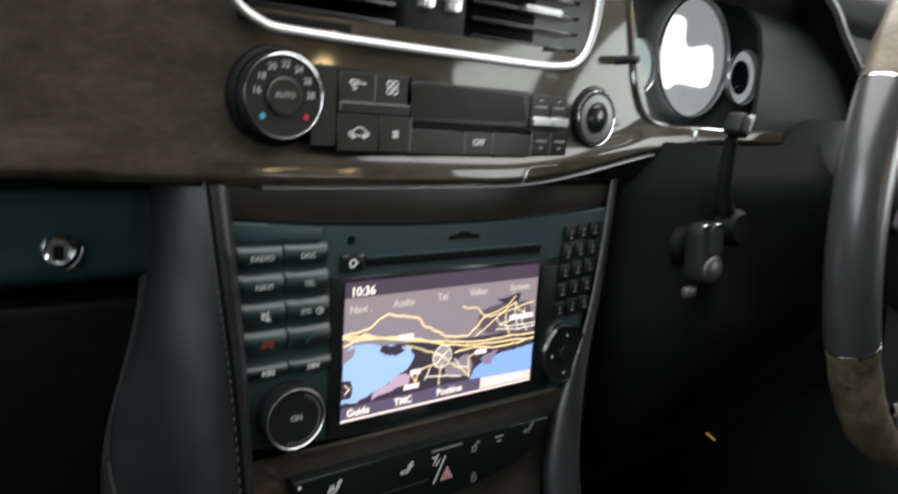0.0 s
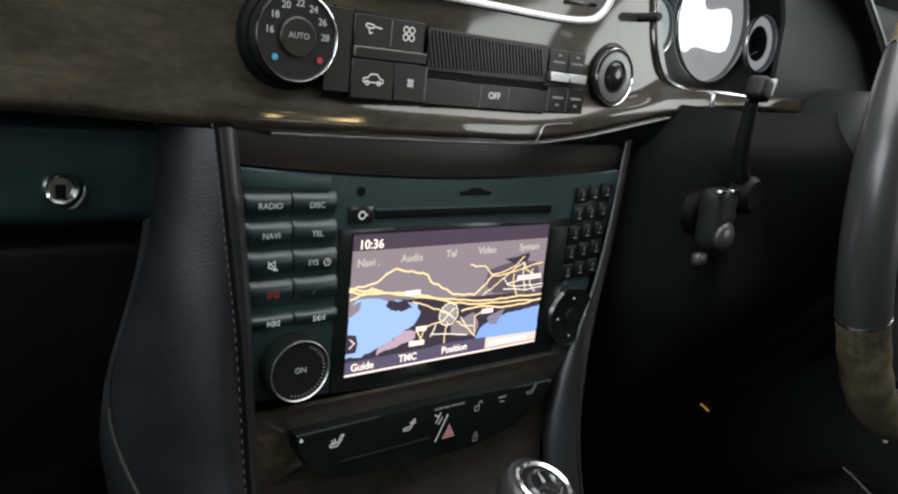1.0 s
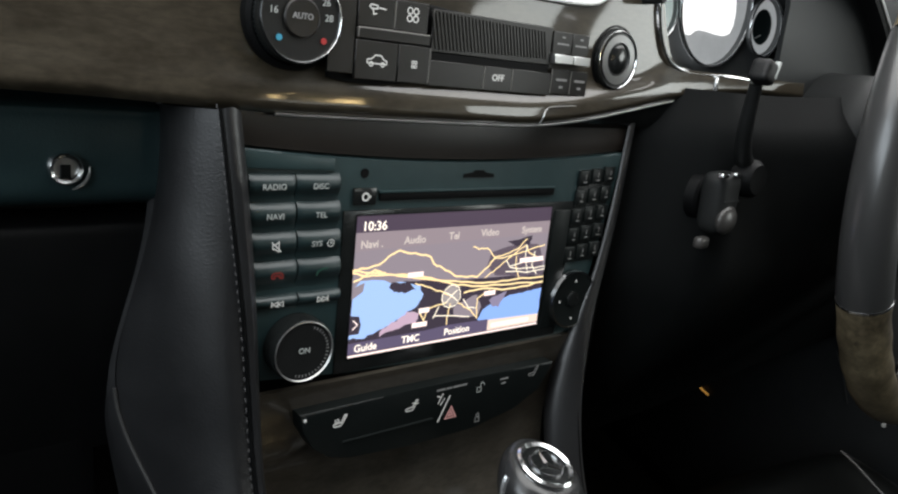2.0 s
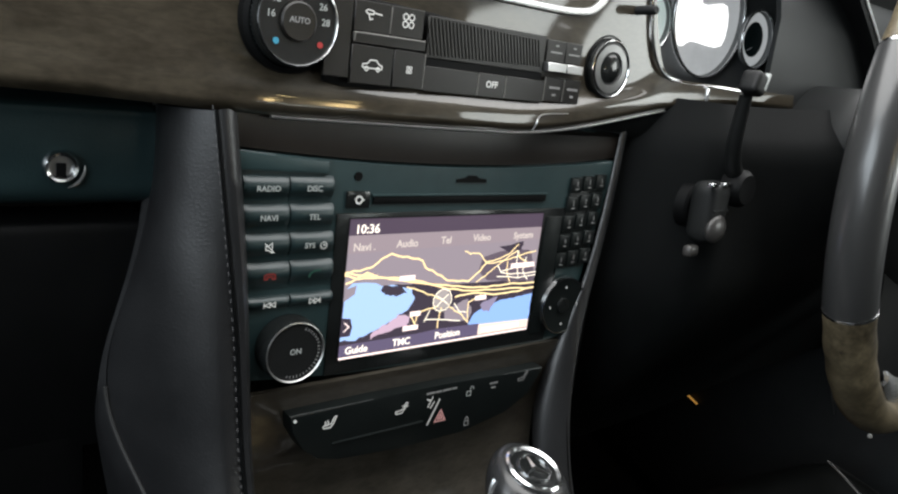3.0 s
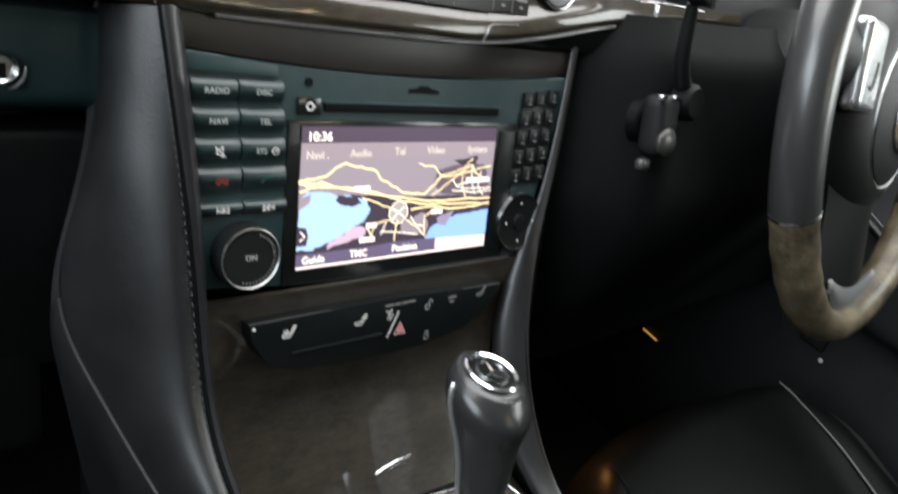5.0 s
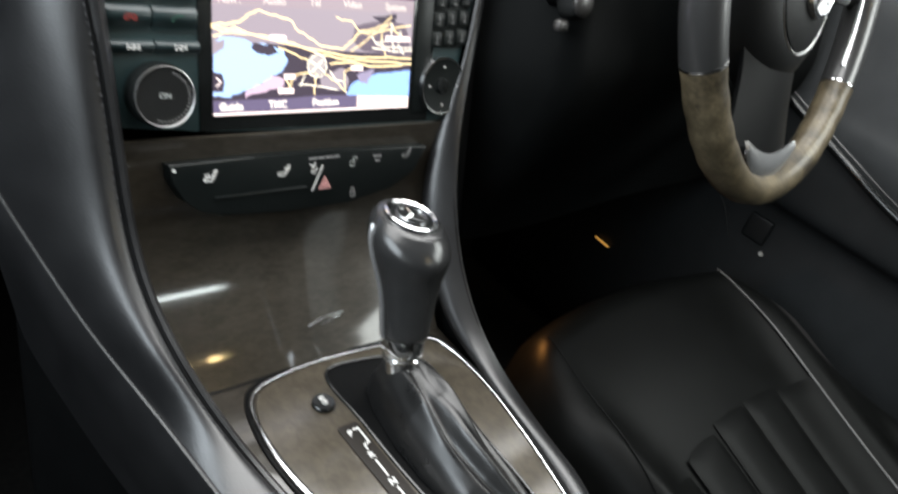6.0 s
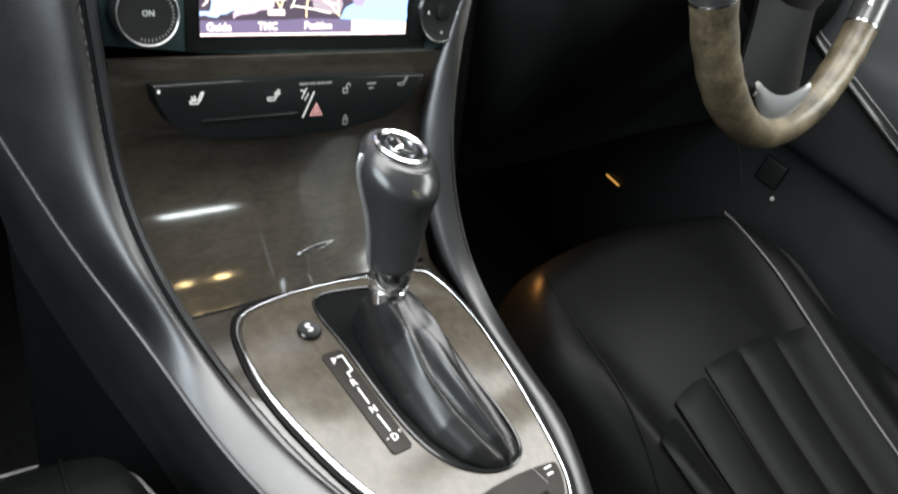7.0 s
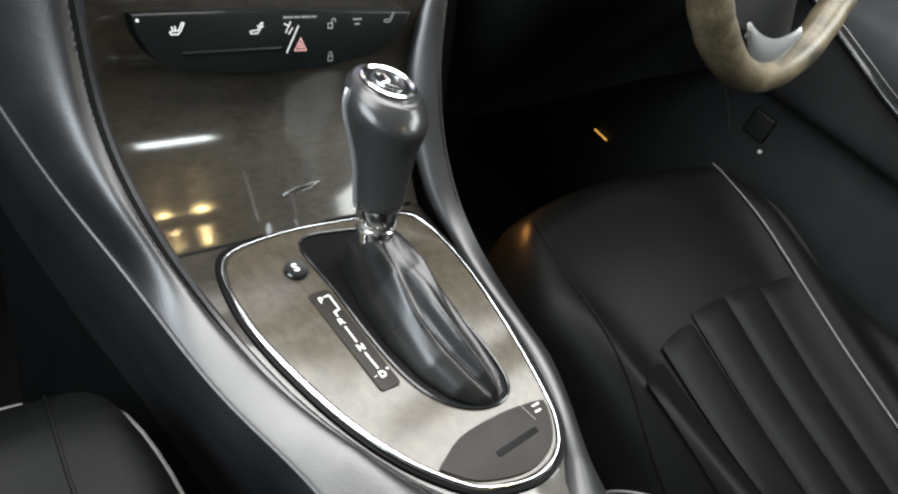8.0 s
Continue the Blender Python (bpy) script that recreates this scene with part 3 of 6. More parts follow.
def screen_map(parent):
    """The navigation picture on the lit display, in the display's own x, y."""
    W, H = 0.0715, 0.0395
    rnd = random.Random(5)

    def wobble(pts, amp=0.0010, n=4):
        out = []
        for a, b in zip(pts, pts[1:]):
            for k in range(n):
                t = k / n
                out.append((a[0] + (b[0] - a[0]) * t + rnd.uniform(-amp, amp), a[1] + (b[1] - a[1]) * t + rnd.uniform(-amp, amp)))
        return out + [pts[-1]]

    flat_shape("map_ground", [(-W, -H), (W, -H), (W, H), (-W, H)], MAP_MAT["night"], parent, 0.0002)
    flat_shape("status_bar", [(-W, 0.0306), (W, 0.0306), (W, H), (-W, H)], MAP_MAT["sky"], parent, 0.0003)
    flat_shape("menu_bar", [(-W, 0.0206), (W, 0.0225), (W, 0.0306), (-W, 0.0306)], lit("screen_menu", (0.36, 0.29, 0.32), 1.1), parent, 0.0003)
    flat_shape("land_patch", [(-W, 0.0206), (W, 0.0225), (W, -0.004), (0.03, -0.003), (0.0, -0.002), (-0.03, 0.002), (-W, 0.003)], MAP_MAT["land"], parent, 0.0003)
    flat_shape("land_patch", wobble([(0.024, 0.0125), (0.052, 0.0180), (0.066, 0.0150), (W, -0.006), (0.031, -0.003), (0.022, 0.0035)]), lit("screen_plain", (0.13, 0.10, 0.13), 1.2), parent, 0.00035)
    flat_shape("land_patch", wobble([(0.036, 0.0195), (0.058, 0.0215), (0.056, 0.0170), (0.046, 0.0150)], 0.0008), MAP_MAT["night"], parent, 0.00036)
    flat_shape("land_patch", wobble([(-W, 0.006), (-0.05, 0.007), (-0.022, 0.001), (-0.026, -0.004), (-0.048, -0.002), (-W, 0.000)]), MAP_MAT["land"], parent, 0.00036)
    flat_shape("land_patch", wobble([(-0.046, 0.000), (-0.028, 0.001), (-0.020, -0.003), (-0.032, -0.006), (-0.044, -0.003)]), MAP_MAT["night"], parent, 0.00037)
    flat_shape("sea", wobble([(-W, -0.0003), (-0.0666, 0.0038), (-0.0551, 0.0036), (-0.0470, 0.0010), (-0.0388, 0.0007), (-0.0272, -0.0033), (-0.0243, -0.0085), (-0.0286, -0.0156), (-0.0341, -0.0174), (-0.0419, -0.0214), (-0.0522, -0.0262), (-0.0611, -0.0286), (-W, -0.0286)], 0.0007), lit("screen_pale_sea", (0.36, 0.53, 0.88), 1.4), parent, 0.00038)
    flat_shape("land_patch", wobble([(-0.0470, 0.0014), (-0.0346, -0.0001), (-0.0299, -0.0042), (-0.0381, -0.0059), (-0.0451, -0.0040), (-0.0481, -0.0013)], 0.0006), MAP_MAT["night"], parent, 0.00041)
    flat_shape("land_patch", [(-W, -0.0060), (-W, 0.0007), (-0.0640, 0.0029), (-0.0648, -0.0021)], MAP_MAT["land"], parent, 0.00041)
    flat_shape("sea", wobble([(0.0191, -0.0291), (0.0247, -0.0216), (0.0311, -0.0190), (0.0445, -0.0160), (0.0590, -0.0155), (W, -0.0143), (W, -0.0325), (0.0474, -0.0325), (0.0280, -0.0321)], 0.0006), MAP_MAT["sea"], parent, 0.00038)
    flat_shape("land_patch", wobble([(0.0267, -0.0169), (0.0406, -0.0137), (0.0351, -0.0228), (0.0298, -0.0216)], 0.0006), lit("screen_lilac", (0.30, 0.26, 0.38), 1.2), parent, 0.00041)
    flat_shape("shore", wobble([(-0.0522, -0.0262), (-0.0419, -0.0214), (-0.0341, -0.0174), (-0.0253, -0.0197), (-0.0276, -0.0245), (-0.0414, -0.0264), (-0.0518, -0.0299)]), lit("screen_shore", (0.62, 0.44, 0.56), 1.2), parent, 0.0004)
    flat_shape("land_patch", wobble([(0.0, -0.018), (0.016, -0.012), (0.021, -0.020), (0.018, -0.027), (0.0, -0.024)]), MAP_MAT["land"], parent, 0.00036)
    flat_shape("side_tab", [(-W, -0.026), (-0.0655, -0.026), (-0.0645, -0.021), (-0.066, -0.016), (-W, -0.015)], MAP_MAT["night"], parent, 0.00045)
    strokes("arrow", [[(-0.0695, -0.018), (-0.0667, -0.0205), (-0.0695, -0.023)]], 0.0007, MAP_MAT["line"], parent, Matrix(), 0.0005)
    flat_shape("soft_key_bar", [(-W, -0.0375), (0.028, -0.0375), (0.028, -0.0300), (-0.004, -0.0295), (-0.02, -0.0305), (-W, -0.0310)], MAP_MAT["bar"], parent, 0.00042)
    flat_shape("soft_key", [(0.028, -0.0375), (W, -0.0375), (W, -0.0319), (0.028, -0.0305)], lit("screen_key", (1.0, 0.80, 0.68), 1.2), parent, 0.00042)
    strokes("base_line", [[(-W + 0.0006, -0.0386), (W - 0.0006, -0.0386)]], 0.0013, MAP_MAT["line"], parent, Matrix(), 0.0005)
    main = [
        [(-W, 0.0106), (-0.0630, 0.0112), (-0.0547, 0.0129), (-0.0481, 0.0171), (-0.0430, 0.0192), (-0.0323, 0.0167), (-0.0222, 0.0146), (-0.0187, 0.0097), (-0.0092, 0.0052), (-0.0010, 0.0008), (0.0151, -0.0014), (0.0225, 0.0041), (0.0274, 0.0091)],
        [(-W, 0.0088), (-0.0631, 0.0065), (-0.0502, 0.0065), (-0.0336, 0.0034), (-0.0160, -0.0005), (0.0026, -0.0034), (0.0257, -0.0060), (0.0464, -0.0059), (W, -0.0066)],
        [(-W, 0.0104), (-0.0607, 0.0082), (-0.0448, 0.0055), (-0.0309, 0.0039), (-0.0161, 0.0002), (-0.0003, -0.0047), (0.0160, -0.0073), (0.0433, -0.0087), (W, -0.0101)],
        [(-0.0708, 0.0042), (-0.0643, 0.0066), (-0.0583, 0.0094), (-0.0516, 0.0073)],
        [(0.0067, -0.0103), (0.0195, -0.0089), (0.0369, -0.0119), (0.0582, -0.0112), (W, -0.0098)],
    ]
    side = [
        [(0.0097, 0.0180), (0.0142, 0.0160), (0.0207, 0.0161), (0.0273, 0.0099), (0.0366, 0.0112), (0.0466, 0.0141), (0.0528, 0.0198)],
        [(0.0274, 0.0091), (0.0369, 0.0093), (0.0472, 0.0105), (0.0594, 0.0134), (0.0693, 0.0148)],
        [(0.0218, -0.0025), (0.0295, 0.0023), (0.0373, 0.0071), (0.0452, 0.0120), (0.0528, 0.0157), (0.0562, 0.0108), (0.0622, 0.0082)],
        [(0.0457, 0.0093), (0.0458, 0.0024), (0.0498, -0.0048)],
        [(-0.0066, -0.0149), (-0.0169, -0.0169), (-0.0253, -0.0197), (-0.0201, -0.0267)],
        [(-0.0197, -0.0178), (-0.0225, -0.0239)],
        [(-0.0035, -0.0158), (-0.0048, -0.0222), (-0.0049, -0.0287)],
        [(0.0029, -0.0165), (0.0115, -0.0214), (0.0183, -0.0276), (0.0171, -0.0154), (0.0264, -0.0109)],
        [(-0.0024, -0.0120), (-0.0121, -0.0077), (-0.0214, -0.0038), (-0.0303, -0.0010)],
    ]
    for k, r in enumerate(main + side):
        strokes("road", [wobble(r, 0.0004)], 0.0011 if k < 5 else 0.0008, MAP_MAT["road"], parent, Matrix(), 0.0005 + k * 0.000004)
    pale = [[(0.0373, 0.0071), (0.0415, 0.0027), (0.0489, 0.0008), (0.0636, 0.0003), (W, 0.0005)], [(0.0536, 0.0157), (0.0532, 0.0074), (0.0567, -0.0026)], [(0.0384, 0.0002), (0.0566, -0.0020), (W, -0.0014)],
            [(0.0413, 0.0036), (0.0518, 0.0047), (0.0696, 0.0049)], [(0.0057, -0.0142), (0.0113, -0.0201), (0.0163, -0.0212)], [(-0.0145, -0.0225), (0.0010, -0.0240), (0.0120, -0.0262)], [(-0.0120, -0.0165), (-0.0155, -0.0235)],
            [(0.0610, 0.0110), (0.0600, 0.0020), (0.0650, -0.0040)], ring_points(0.0068, 18, -0.0034, -0.0114), [(-0.0075, -0.0085), (0.0010, -0.0145)], [(0.0005, -0.0080), (-0.0070, -0.0150)]]
    for k, r in enumerate(pale):
        strokes("minor_road", [wobble(r, 0.0004, 2)], 0.0007, MAP_MAT["pale"], parent, Matrix(), 0.00056 + k * 0.000004)
    flat_shape("place_ring", ring_points(0.0062, 18, -0.0034, -0.0114), lit("screen_place", (0.42, 0.37, 0.36), 1.2), parent, 0.00048)
    for x, y, w in ((-0.0309, 0.0044, 0.0042), (0.0267, -0.0128, 0.0034), (-0.0226, -0.0178, 0.0026), (-0.0250, -0.0262, 0.0042), (0.0590, 0.0061, 0.0090)):
        strokes("place_label", [[(x - w, y), (x + w, y)]], 0.0030 if w < 0.01 else 0.0018, MAP_MAT["line"], parent, Matrix(), 0.00060)
    for word, x, y, s in (("10:36", -0.0605, 0.0338, 0.0070), ("Navi .", -0.0614, 0.0240, 0.0060), ("Audio", -0.0334, 0.0246, 0.0060), ("Tel", -0.0060, 0.0252, 0.0060), ("Video", 0.0214, 0.0256, 0.0060), ("System", 0.0560, 0.0256, 0.0060),
                          ("Guide", -0.0606, -0.0346, 0.0060), ("TMC", -0.0304, -0.0342, 0.0060), ("Position", 0.0036, -0.0338, 0.0060)):
        lettering(word, s, WHITE_TEXT if y < 0 or y > 0.03 else MENU_TEXT, parent, pose(x, y, 0.00065), bold=0.00010)
    strokes("print_bar", [[(0.032, -0.0345), (0.062, -0.0345)]], 0.0028, MAP_MAT["line"], parent, Matrix(), 0.0006)


def head_unit():
    u = thing("head_unit", "slate-grey car radio and navigation unit with a lit map screen", "car radio", STACK)
    top = [(x, 0.0674 + 0.36 * x * x) for x in np.linspace(0.136, -0.134, 15)]
    outline = [(-0.1345, 0.0738), (-0.1300, 0.036), (-0.1245, -0.010), (-0.1215, -0.044), (-0.07, -0.0490), (0.0, -0.0515), (0.08, -0.0515), (0.107, -0.0500), (0.119, -0.010), (0.1295, 0.0385)]
    plate = prism(outline + top[:-1], 0.030, 0.0015)
    part("faceplate", plate, UNIT, u, "slate-grey faceplate", on_face(0, 0.030, 0))
    # strip above, between the unit and the wood, coloured brown as if reflecting it
    rows = [[(x, 0.004, 0.0674 + 0.36 * x * x + 0.0012), (x, 0.0025, 0.080 + 0.20 * x * x), (x, 0.004, 0.094 + 0.1 * x * x)] for x in np.linspace(-0.137, 0.139, 24)]
    part("top_blank", sheet(rows, 0.003), BLANK, u, "blank strip with the wood's reflection put into its brown")
    # display
    part("bezel", prism([(-0.079, -0.0480), (0.0905, -0.0495), (0.0935, 0.0425), (-0.0795, 0.0425)], 0.0016, 0.0007), GLOSS, u, "black display bezel", on_face(0, 0.0006, 0))
    screen = part("screen", box((0.1446, 0.0806, 0.0012), (0, 0, -0.0006)), GLOSS, u, "lit map display", on_face(0, -0.0014, 0))
    screen_map(screen)
    part("side_rail", box((0.014, 0.080, 0.0016), (0, 0, 0), 0.0006), BARBLACK, u, m=on_face(0.0825, -0.0012, -0.003))
    # left block of keys
    rows_z = ((0.0622, 0.0494), (0.0481, 0.0347), (0.0335, 0.0201), (0.0189, 0.0055), (0.0016, -0.0064))
    words = (("RADIO", "DISC"), ("NAVI", "TEL"), ("", "SYS"), ("", ""), ("", ""))
    for (z1, z0), pair in zip(rows_z, words):
        zc, h = (z0 + z1) / 2, z1 - z0
        shift = 0.0045 * (0.0577 - zc) / 0.060
        for k, word in enumerate(pair):
            x0 = (-0.1312, -0.1072)[k] + shift
            w = (0.0232, 0.0240)[k] - 0.02 * shift
            rows = []
            for i in range(9):
                s = i / 8
                zz = z1 - s * h
                bulge = 0.0046 * (math.sin(math.pi * min(1, s * 1.15 + 0.02)) ** 0.6 if s < 0.86 else 0.35)
                rows.append([(x0 + w * t, 0.0008 - bulge * (1 - 0.25 * (abs(2 * t - 1) ** 8)), zz) for t in (0, 0.03, 0.1, 0.5, 0.9, 0.97, 1.0)])
            key = part("key", sheet(rows, 0.0006), KEYCAP, u)
            at = pose(x0 + w / 2, -0.0045, zc + 0.0004, 90)
            if word == "SYS":
                lettering(word, 0.0038, KEY_PRINT, key, at @ pose(-0.0025, 0, 0), bold=0.00006)
                strokes("symbol", [ring_points(0.0018, 12, 0.0050, 0), [(0.0050, 0.0008), (0.0050, 0), (0.0060, 0.0003)]], 0.0004, PRINT, key, at)
            elif word:
                lettering(word, 0.0040, KEY_PRINT, key, at, bold=0.00004)
            elif zc > 0.02:
                strokes("symbol", [[(-0.002, -0.001), (-0.002, 0.001), (-0.0008, 0.001), (0.0012, 0.0024), (0.0012, -0.0024), (-0.0008, -0.001), (-0.002, -0.001)], [(-0.0025, 0.0024), (0.0024, -0.0024)]], 0.0005, PRINT, key, at)
            elif zc > 0.005:
                pts = [(-0.0028, -0.0012), (-0.0028, 0.0006), (-0.0016, 0.0014), (0.0016, 0.0014), (0.0028, 0.0006), (0.0028, -0.0012), (0.0014, -0.0012), (0.0012, 0.0), (-0.0012, 0.0), (-0.0014, -0.0012), (-0.0028, -0.0012)]
                strokes("symbol", [pts] if k == 0 else [[(-0.003, -0.0016), (-0.002, 0.0004), (0.0, 0.0014), (0.003, 0.0016)]], 0.0008, (DIM_RED, DIM_GREEN)[k], key, at)
            else:
                d = -1 if k == 0 else 1
                strokes("symbol", [[(d * 0.0032, -0.0013), (d * 0.0032, 0.0013)], [(-d * 0.0028, 0.0013), (0, 0), (-d * 0.0028, -0.0013), (-d * 0.0028, 0.0013)], [(0, 0.0013), (d * 0.0028, 0), (0, -0.0013), (0, 0.0013)]], 0.0005, PRINT, key, at)
    part("key_strip", prism([(-0.1335, 0.0649), (-0.0866, 0.0634), (-0.0866, 0.0694), (-0.1338, 0.0732)], 0.0024, 0.0006), UNIT, u, m=on_face(0, 0.0004, 0))
    # volume knob
    knob = ribbed_knob(u, on_face(-0.1030, -0.0005, -0.0262), 0.0168, 0.0115, SATIN, "volume_knob")
    lettering("ON", 0.0041, KEY_PRINT, knob, pose(0.0, 0.0004, 0.0116), bold=0.00006)
    strokes("tick_ring", [[(0.0125 * math.cos(a), 0.0125 * math.sin(a)), (0.0135 * math.cos(a), 0.0135 * math.sin(a))] for a in np.linspace(-1.9, 1.2, 22)], 0.0005, DIM_PRINT, knob, pose(0, 0, 0.0115))
    # slots
    part("disc_slot", box((0.1300, 0.0020, 0.0042), (0.0068, -0.0004, 0.0492), 0.0006), DARK, u, "dark disc slot")
    part("slot_shade", box((0.1320, 0.0016, 0.0012), (0.0068, -0.0010, 0.0520), 0.0004), UNIT, u)
    part("card_slot", prism([(-0.0115, -0.0008), (0.0115, -0.0008), (0.0112, 0.0012), (0.005, 0.0020), (0.003, 0.0034), (-0.003, 0.0034), (-0.005, 0.0020), (-0.0112, 0.0012)], 0.0012), DARK, u, "dark card slot", on_face(0.0088, 0.0006, 0.0597))
    ej = part("eject_key", box((0.0140, 0.0090, 0.0020), (0, 0, 0), 0.0006), GLOSS, u, m=on_face(-0.0677, -0.0006, 0.0498))
    strokes("symbol", [ring_points(0.0019, 14), [(0.0021, 0), (0.0030, 0)]], 0.0009, PRINT, ej, pose(0, 0, 0.0012))
    disc("lock_mark", 0.0024, DARK, u, on_face(-0.0682, -0.0001, 0.0619))
    # keypad on its black field
    part("keypad_field", prism([(0.0900, 0.0010), (0.1180, 0.0010), (0.1285, 0.0640), (0.0945, 0.0625)], 0.0014, 0.0004), BARBLACK, u, "black keypad field", on_face(0, 0.0002, 0))
    for r in range(5):
        for k in range(3):
            x, z = 0.0985 + 0.0118 * k - 0.0012 * r, 0.0575 - 0.0128 * r + 0.0012 * k
            key = part("digit_key", box((0.0104, 0.0104, 0.0024), (0, 0, 0), 0.0009, 2), BARBLACK, u, m=on_face(x, -0.0012, z))
            strokes("print_bar", [[(0, -0.0004), (0, 0.0024)], [(-0.0014, -0.0024), (0.0014, -0.0024)]], 0.0007, DIM_PRINT, key, pose(0, 0, 0.0013))
    # cursor wheel
    wheel = turned("cursor_wheel", [(0.0200, 0.0), (0.0200, 0.0035), (0.0190, 0.0045), (0.012, 0.0036), (0, 0.0034)], BARBLACK, u, on_face(0.1010, -0.0002, -0.0250))
    turned("ring", [(0.0204, 0.002), (0.0200, 0.0050), (0.0188, 0.0048)], CHROME, wheel, Matrix(), "thin chrome ring")
    for a in (0, 90, 180, 270):
        strokes("arrow", [[(0.0128, -0.0008), (0.0138, 0), (0.0128, 0.0008), (0.0128, -0.0008)]], 0.0006, PRINT, wheel, pose(0, 0, 0.0044, 0, 0, a))
    turned("ok_button", [(0.0055, 0.003), (0.0052, 0.0052), (0, 0.0056)], GLOSS, wheel, Matrix())
    return u


# ---- lower stack: switches and ashtray lid ----


LID_LINE = spline([(0, 0.0000, -0.045), (0, 0.0035, -0.062), (0, 0.0095, -0.085), (0, 0.0115, -0.100), (0, 0.0092, -0.120), (0, 0.0032, -0.145), (0, -0.0092, -0.178), (0, -0.0190, -0.198), (0, -0.0270, -0.212)], 8)


def panel_depth(z):
    """Face of the lower wood panel: tucked in below the switches, sweeping out towards the selector."""
    return float(np.interp(-z, [-q.z for q in LID_LINE], [q.y for q in LID_LINE]))


def lower_panel():
    p = thing("ashtray_panel", "glossy dark burl wood ashtray panel with a switch bar", "ashtray panel", STACK)
    rows = []
    for i in range(61):
        z = -0.0505 - 0.158 * i / 60
        t = i / 60
        left, right = -0.1215 + 0.012 * t, 0.1075 - 0.012 * smooth_step(0, 0.7, t)
        rows.append([(left + (right - left) * k / 16, panel_depth(z) - 0.001 * (1 - (2 * k / 16 - 1) ** 2), z) for k in range(17)])
    part("lid", sheet(rows, 0.003), PANEL_WOOD, p, "glossy dark burl wood lid")
    lip = [(x, panel_depth(-0.2) - 0.004, -0.2015 + 0.0 * x) for x in np.linspace(-0.10, 0.088, 12)]
    part("lid_edge", tube(lip, 0.0016, 6), DARK, p)
    upper = [(-0.0190 + 0.0340 * t, panel_depth(-0.180) - 0.0036, -0.1825 + 0.0075 * t + 0.0022 * math.sin(math.pi * t)) for t in np.linspace(0, 1, 19)]
    lower = [(-0.0190 + 0.0340 * t, panel_depth(-0.180) - 0.0036, -0.1825 + 0.0075 * t - 0.0016 * math.sin(math.pi * t)) for t in np.linspace(0, 1, 19)]
    mark = part("push_mark", tube(upper, 0.0007, 8), CHROME, p, "slim chrome lens-shaped push mark")
    part("lower_edge", tube(lower, [0.0004 + 0.0006 * math.sin(math.pi * i / 18) for i in range(19)], 8), CHROME, mark)
    return p


def switch_bar():
    s = thing("switch_bar", "gloss black switch bar with white printed symbols", "switch panel", STACK)
    outline = [(-0.1010, -0.0640), (-0.0990, -0.0740), (-0.0925, -0.0850), (-0.0830, -0.0925), (-0.070, -0.0962), (-0.03, -0.0995), (0.02, -0.0995), (0.055, -0.0935), (0.0760, -0.0830), (0.0860, -0.0660),
               (0.05, -0.0650), (0.0, -0.0635), (-0.05, -0.0632)]
    part("bar", prism(outline, 0.012, 0.0012), BARBLACK, s, "gloss black bar", on_face(0, 0.0035, 0))
    part("ledge", box((0.062, 0.003, 0.0016), (-0.0440, -0.0080, -0.0852), 0.0007), BARBLACK, s)
    y = -0.0087

    def at(x, z):
        return on_face(x, y, z)

    strokes("symbol", SEAT_ICON + HEAT_ICON, 0.0008, PRINT, s, at(-0.0775, -0.0722))
    strokes("symbol", SEAT_ICON + [[(0.0005, 0.002), (0.0045, 0.0012)]], 0.0007, PRINT, s, at(-0.0300, -0.0735))
    strokes("symbol", [[(-0.0095, -0.0880), (-0.0020, -0.0725)]], 0.0010, PRINT, s, at(0, 0))
    pink = material("pink_print", (0.60, 0.30, 0.29), 0.5)
    strokes("warning_triangle", [[(-0.0040, -0.0034), (0.0040, -0.0034), (0.0, 0.0038), (-0.0040, -0.0034)], [(-0.0016, -0.0018), (0.0016, -0.0018), (0.0, 0.0010), (-0.0016, -0.0018)]], 0.0009, pink, s, at(0.0000, -0.0838))
    strokes("print_bar", [[(x, -0.0672), (x + w, -0.0672)] for x, w in ((-0.0120, 0.0013), (-0.0099, 0.0013), (-0.0078, 0.0013), (-0.0048, 0.0012), (-0.0028, 0.0013), (0.0004, 0.0012), (0.0024, 0.0012), (0.0044, 0.0013), (0.0072, 0.0012), (0.0091, 0.0010))], 0.0013, DIM_PRINT, s, at(0, 0))
    strokes("symbol", [[(-0.0105, -0.0760), (-0.0075, -0.0700)], [(-0.0115, -0.071), (-0.009, -0.072)], [(-0.0085, -0.0770), (-0.0060, -0.0735)]], 0.0008, PRINT, s, at(0, 0))
    strokes("symbol", LOCK_ICON, 0.0006, KEY_PRINT, s, at(0.0210, -0.0715))
    strokes("symbol", SHUT_ICON, 0.0006, DIM_PRINT, s, at(0.0222, -0.0920))
    strokes("print_bar", [[(0.0385, -0.0695), (0.0445, -0.0695)], [(0.040, -0.0725), (0.043, -0.0725)]], 0.0012, DIM_PRINT, s, at(0, 0))
    strokes("symbol", SEAT_ICON, 0.0007, DIM_PRINT, s, at(0.0672, -0.0695))
    disc("indicator_dot", 0.0009, PRINT, s, at(-0.0985, -0.0668))
    return s


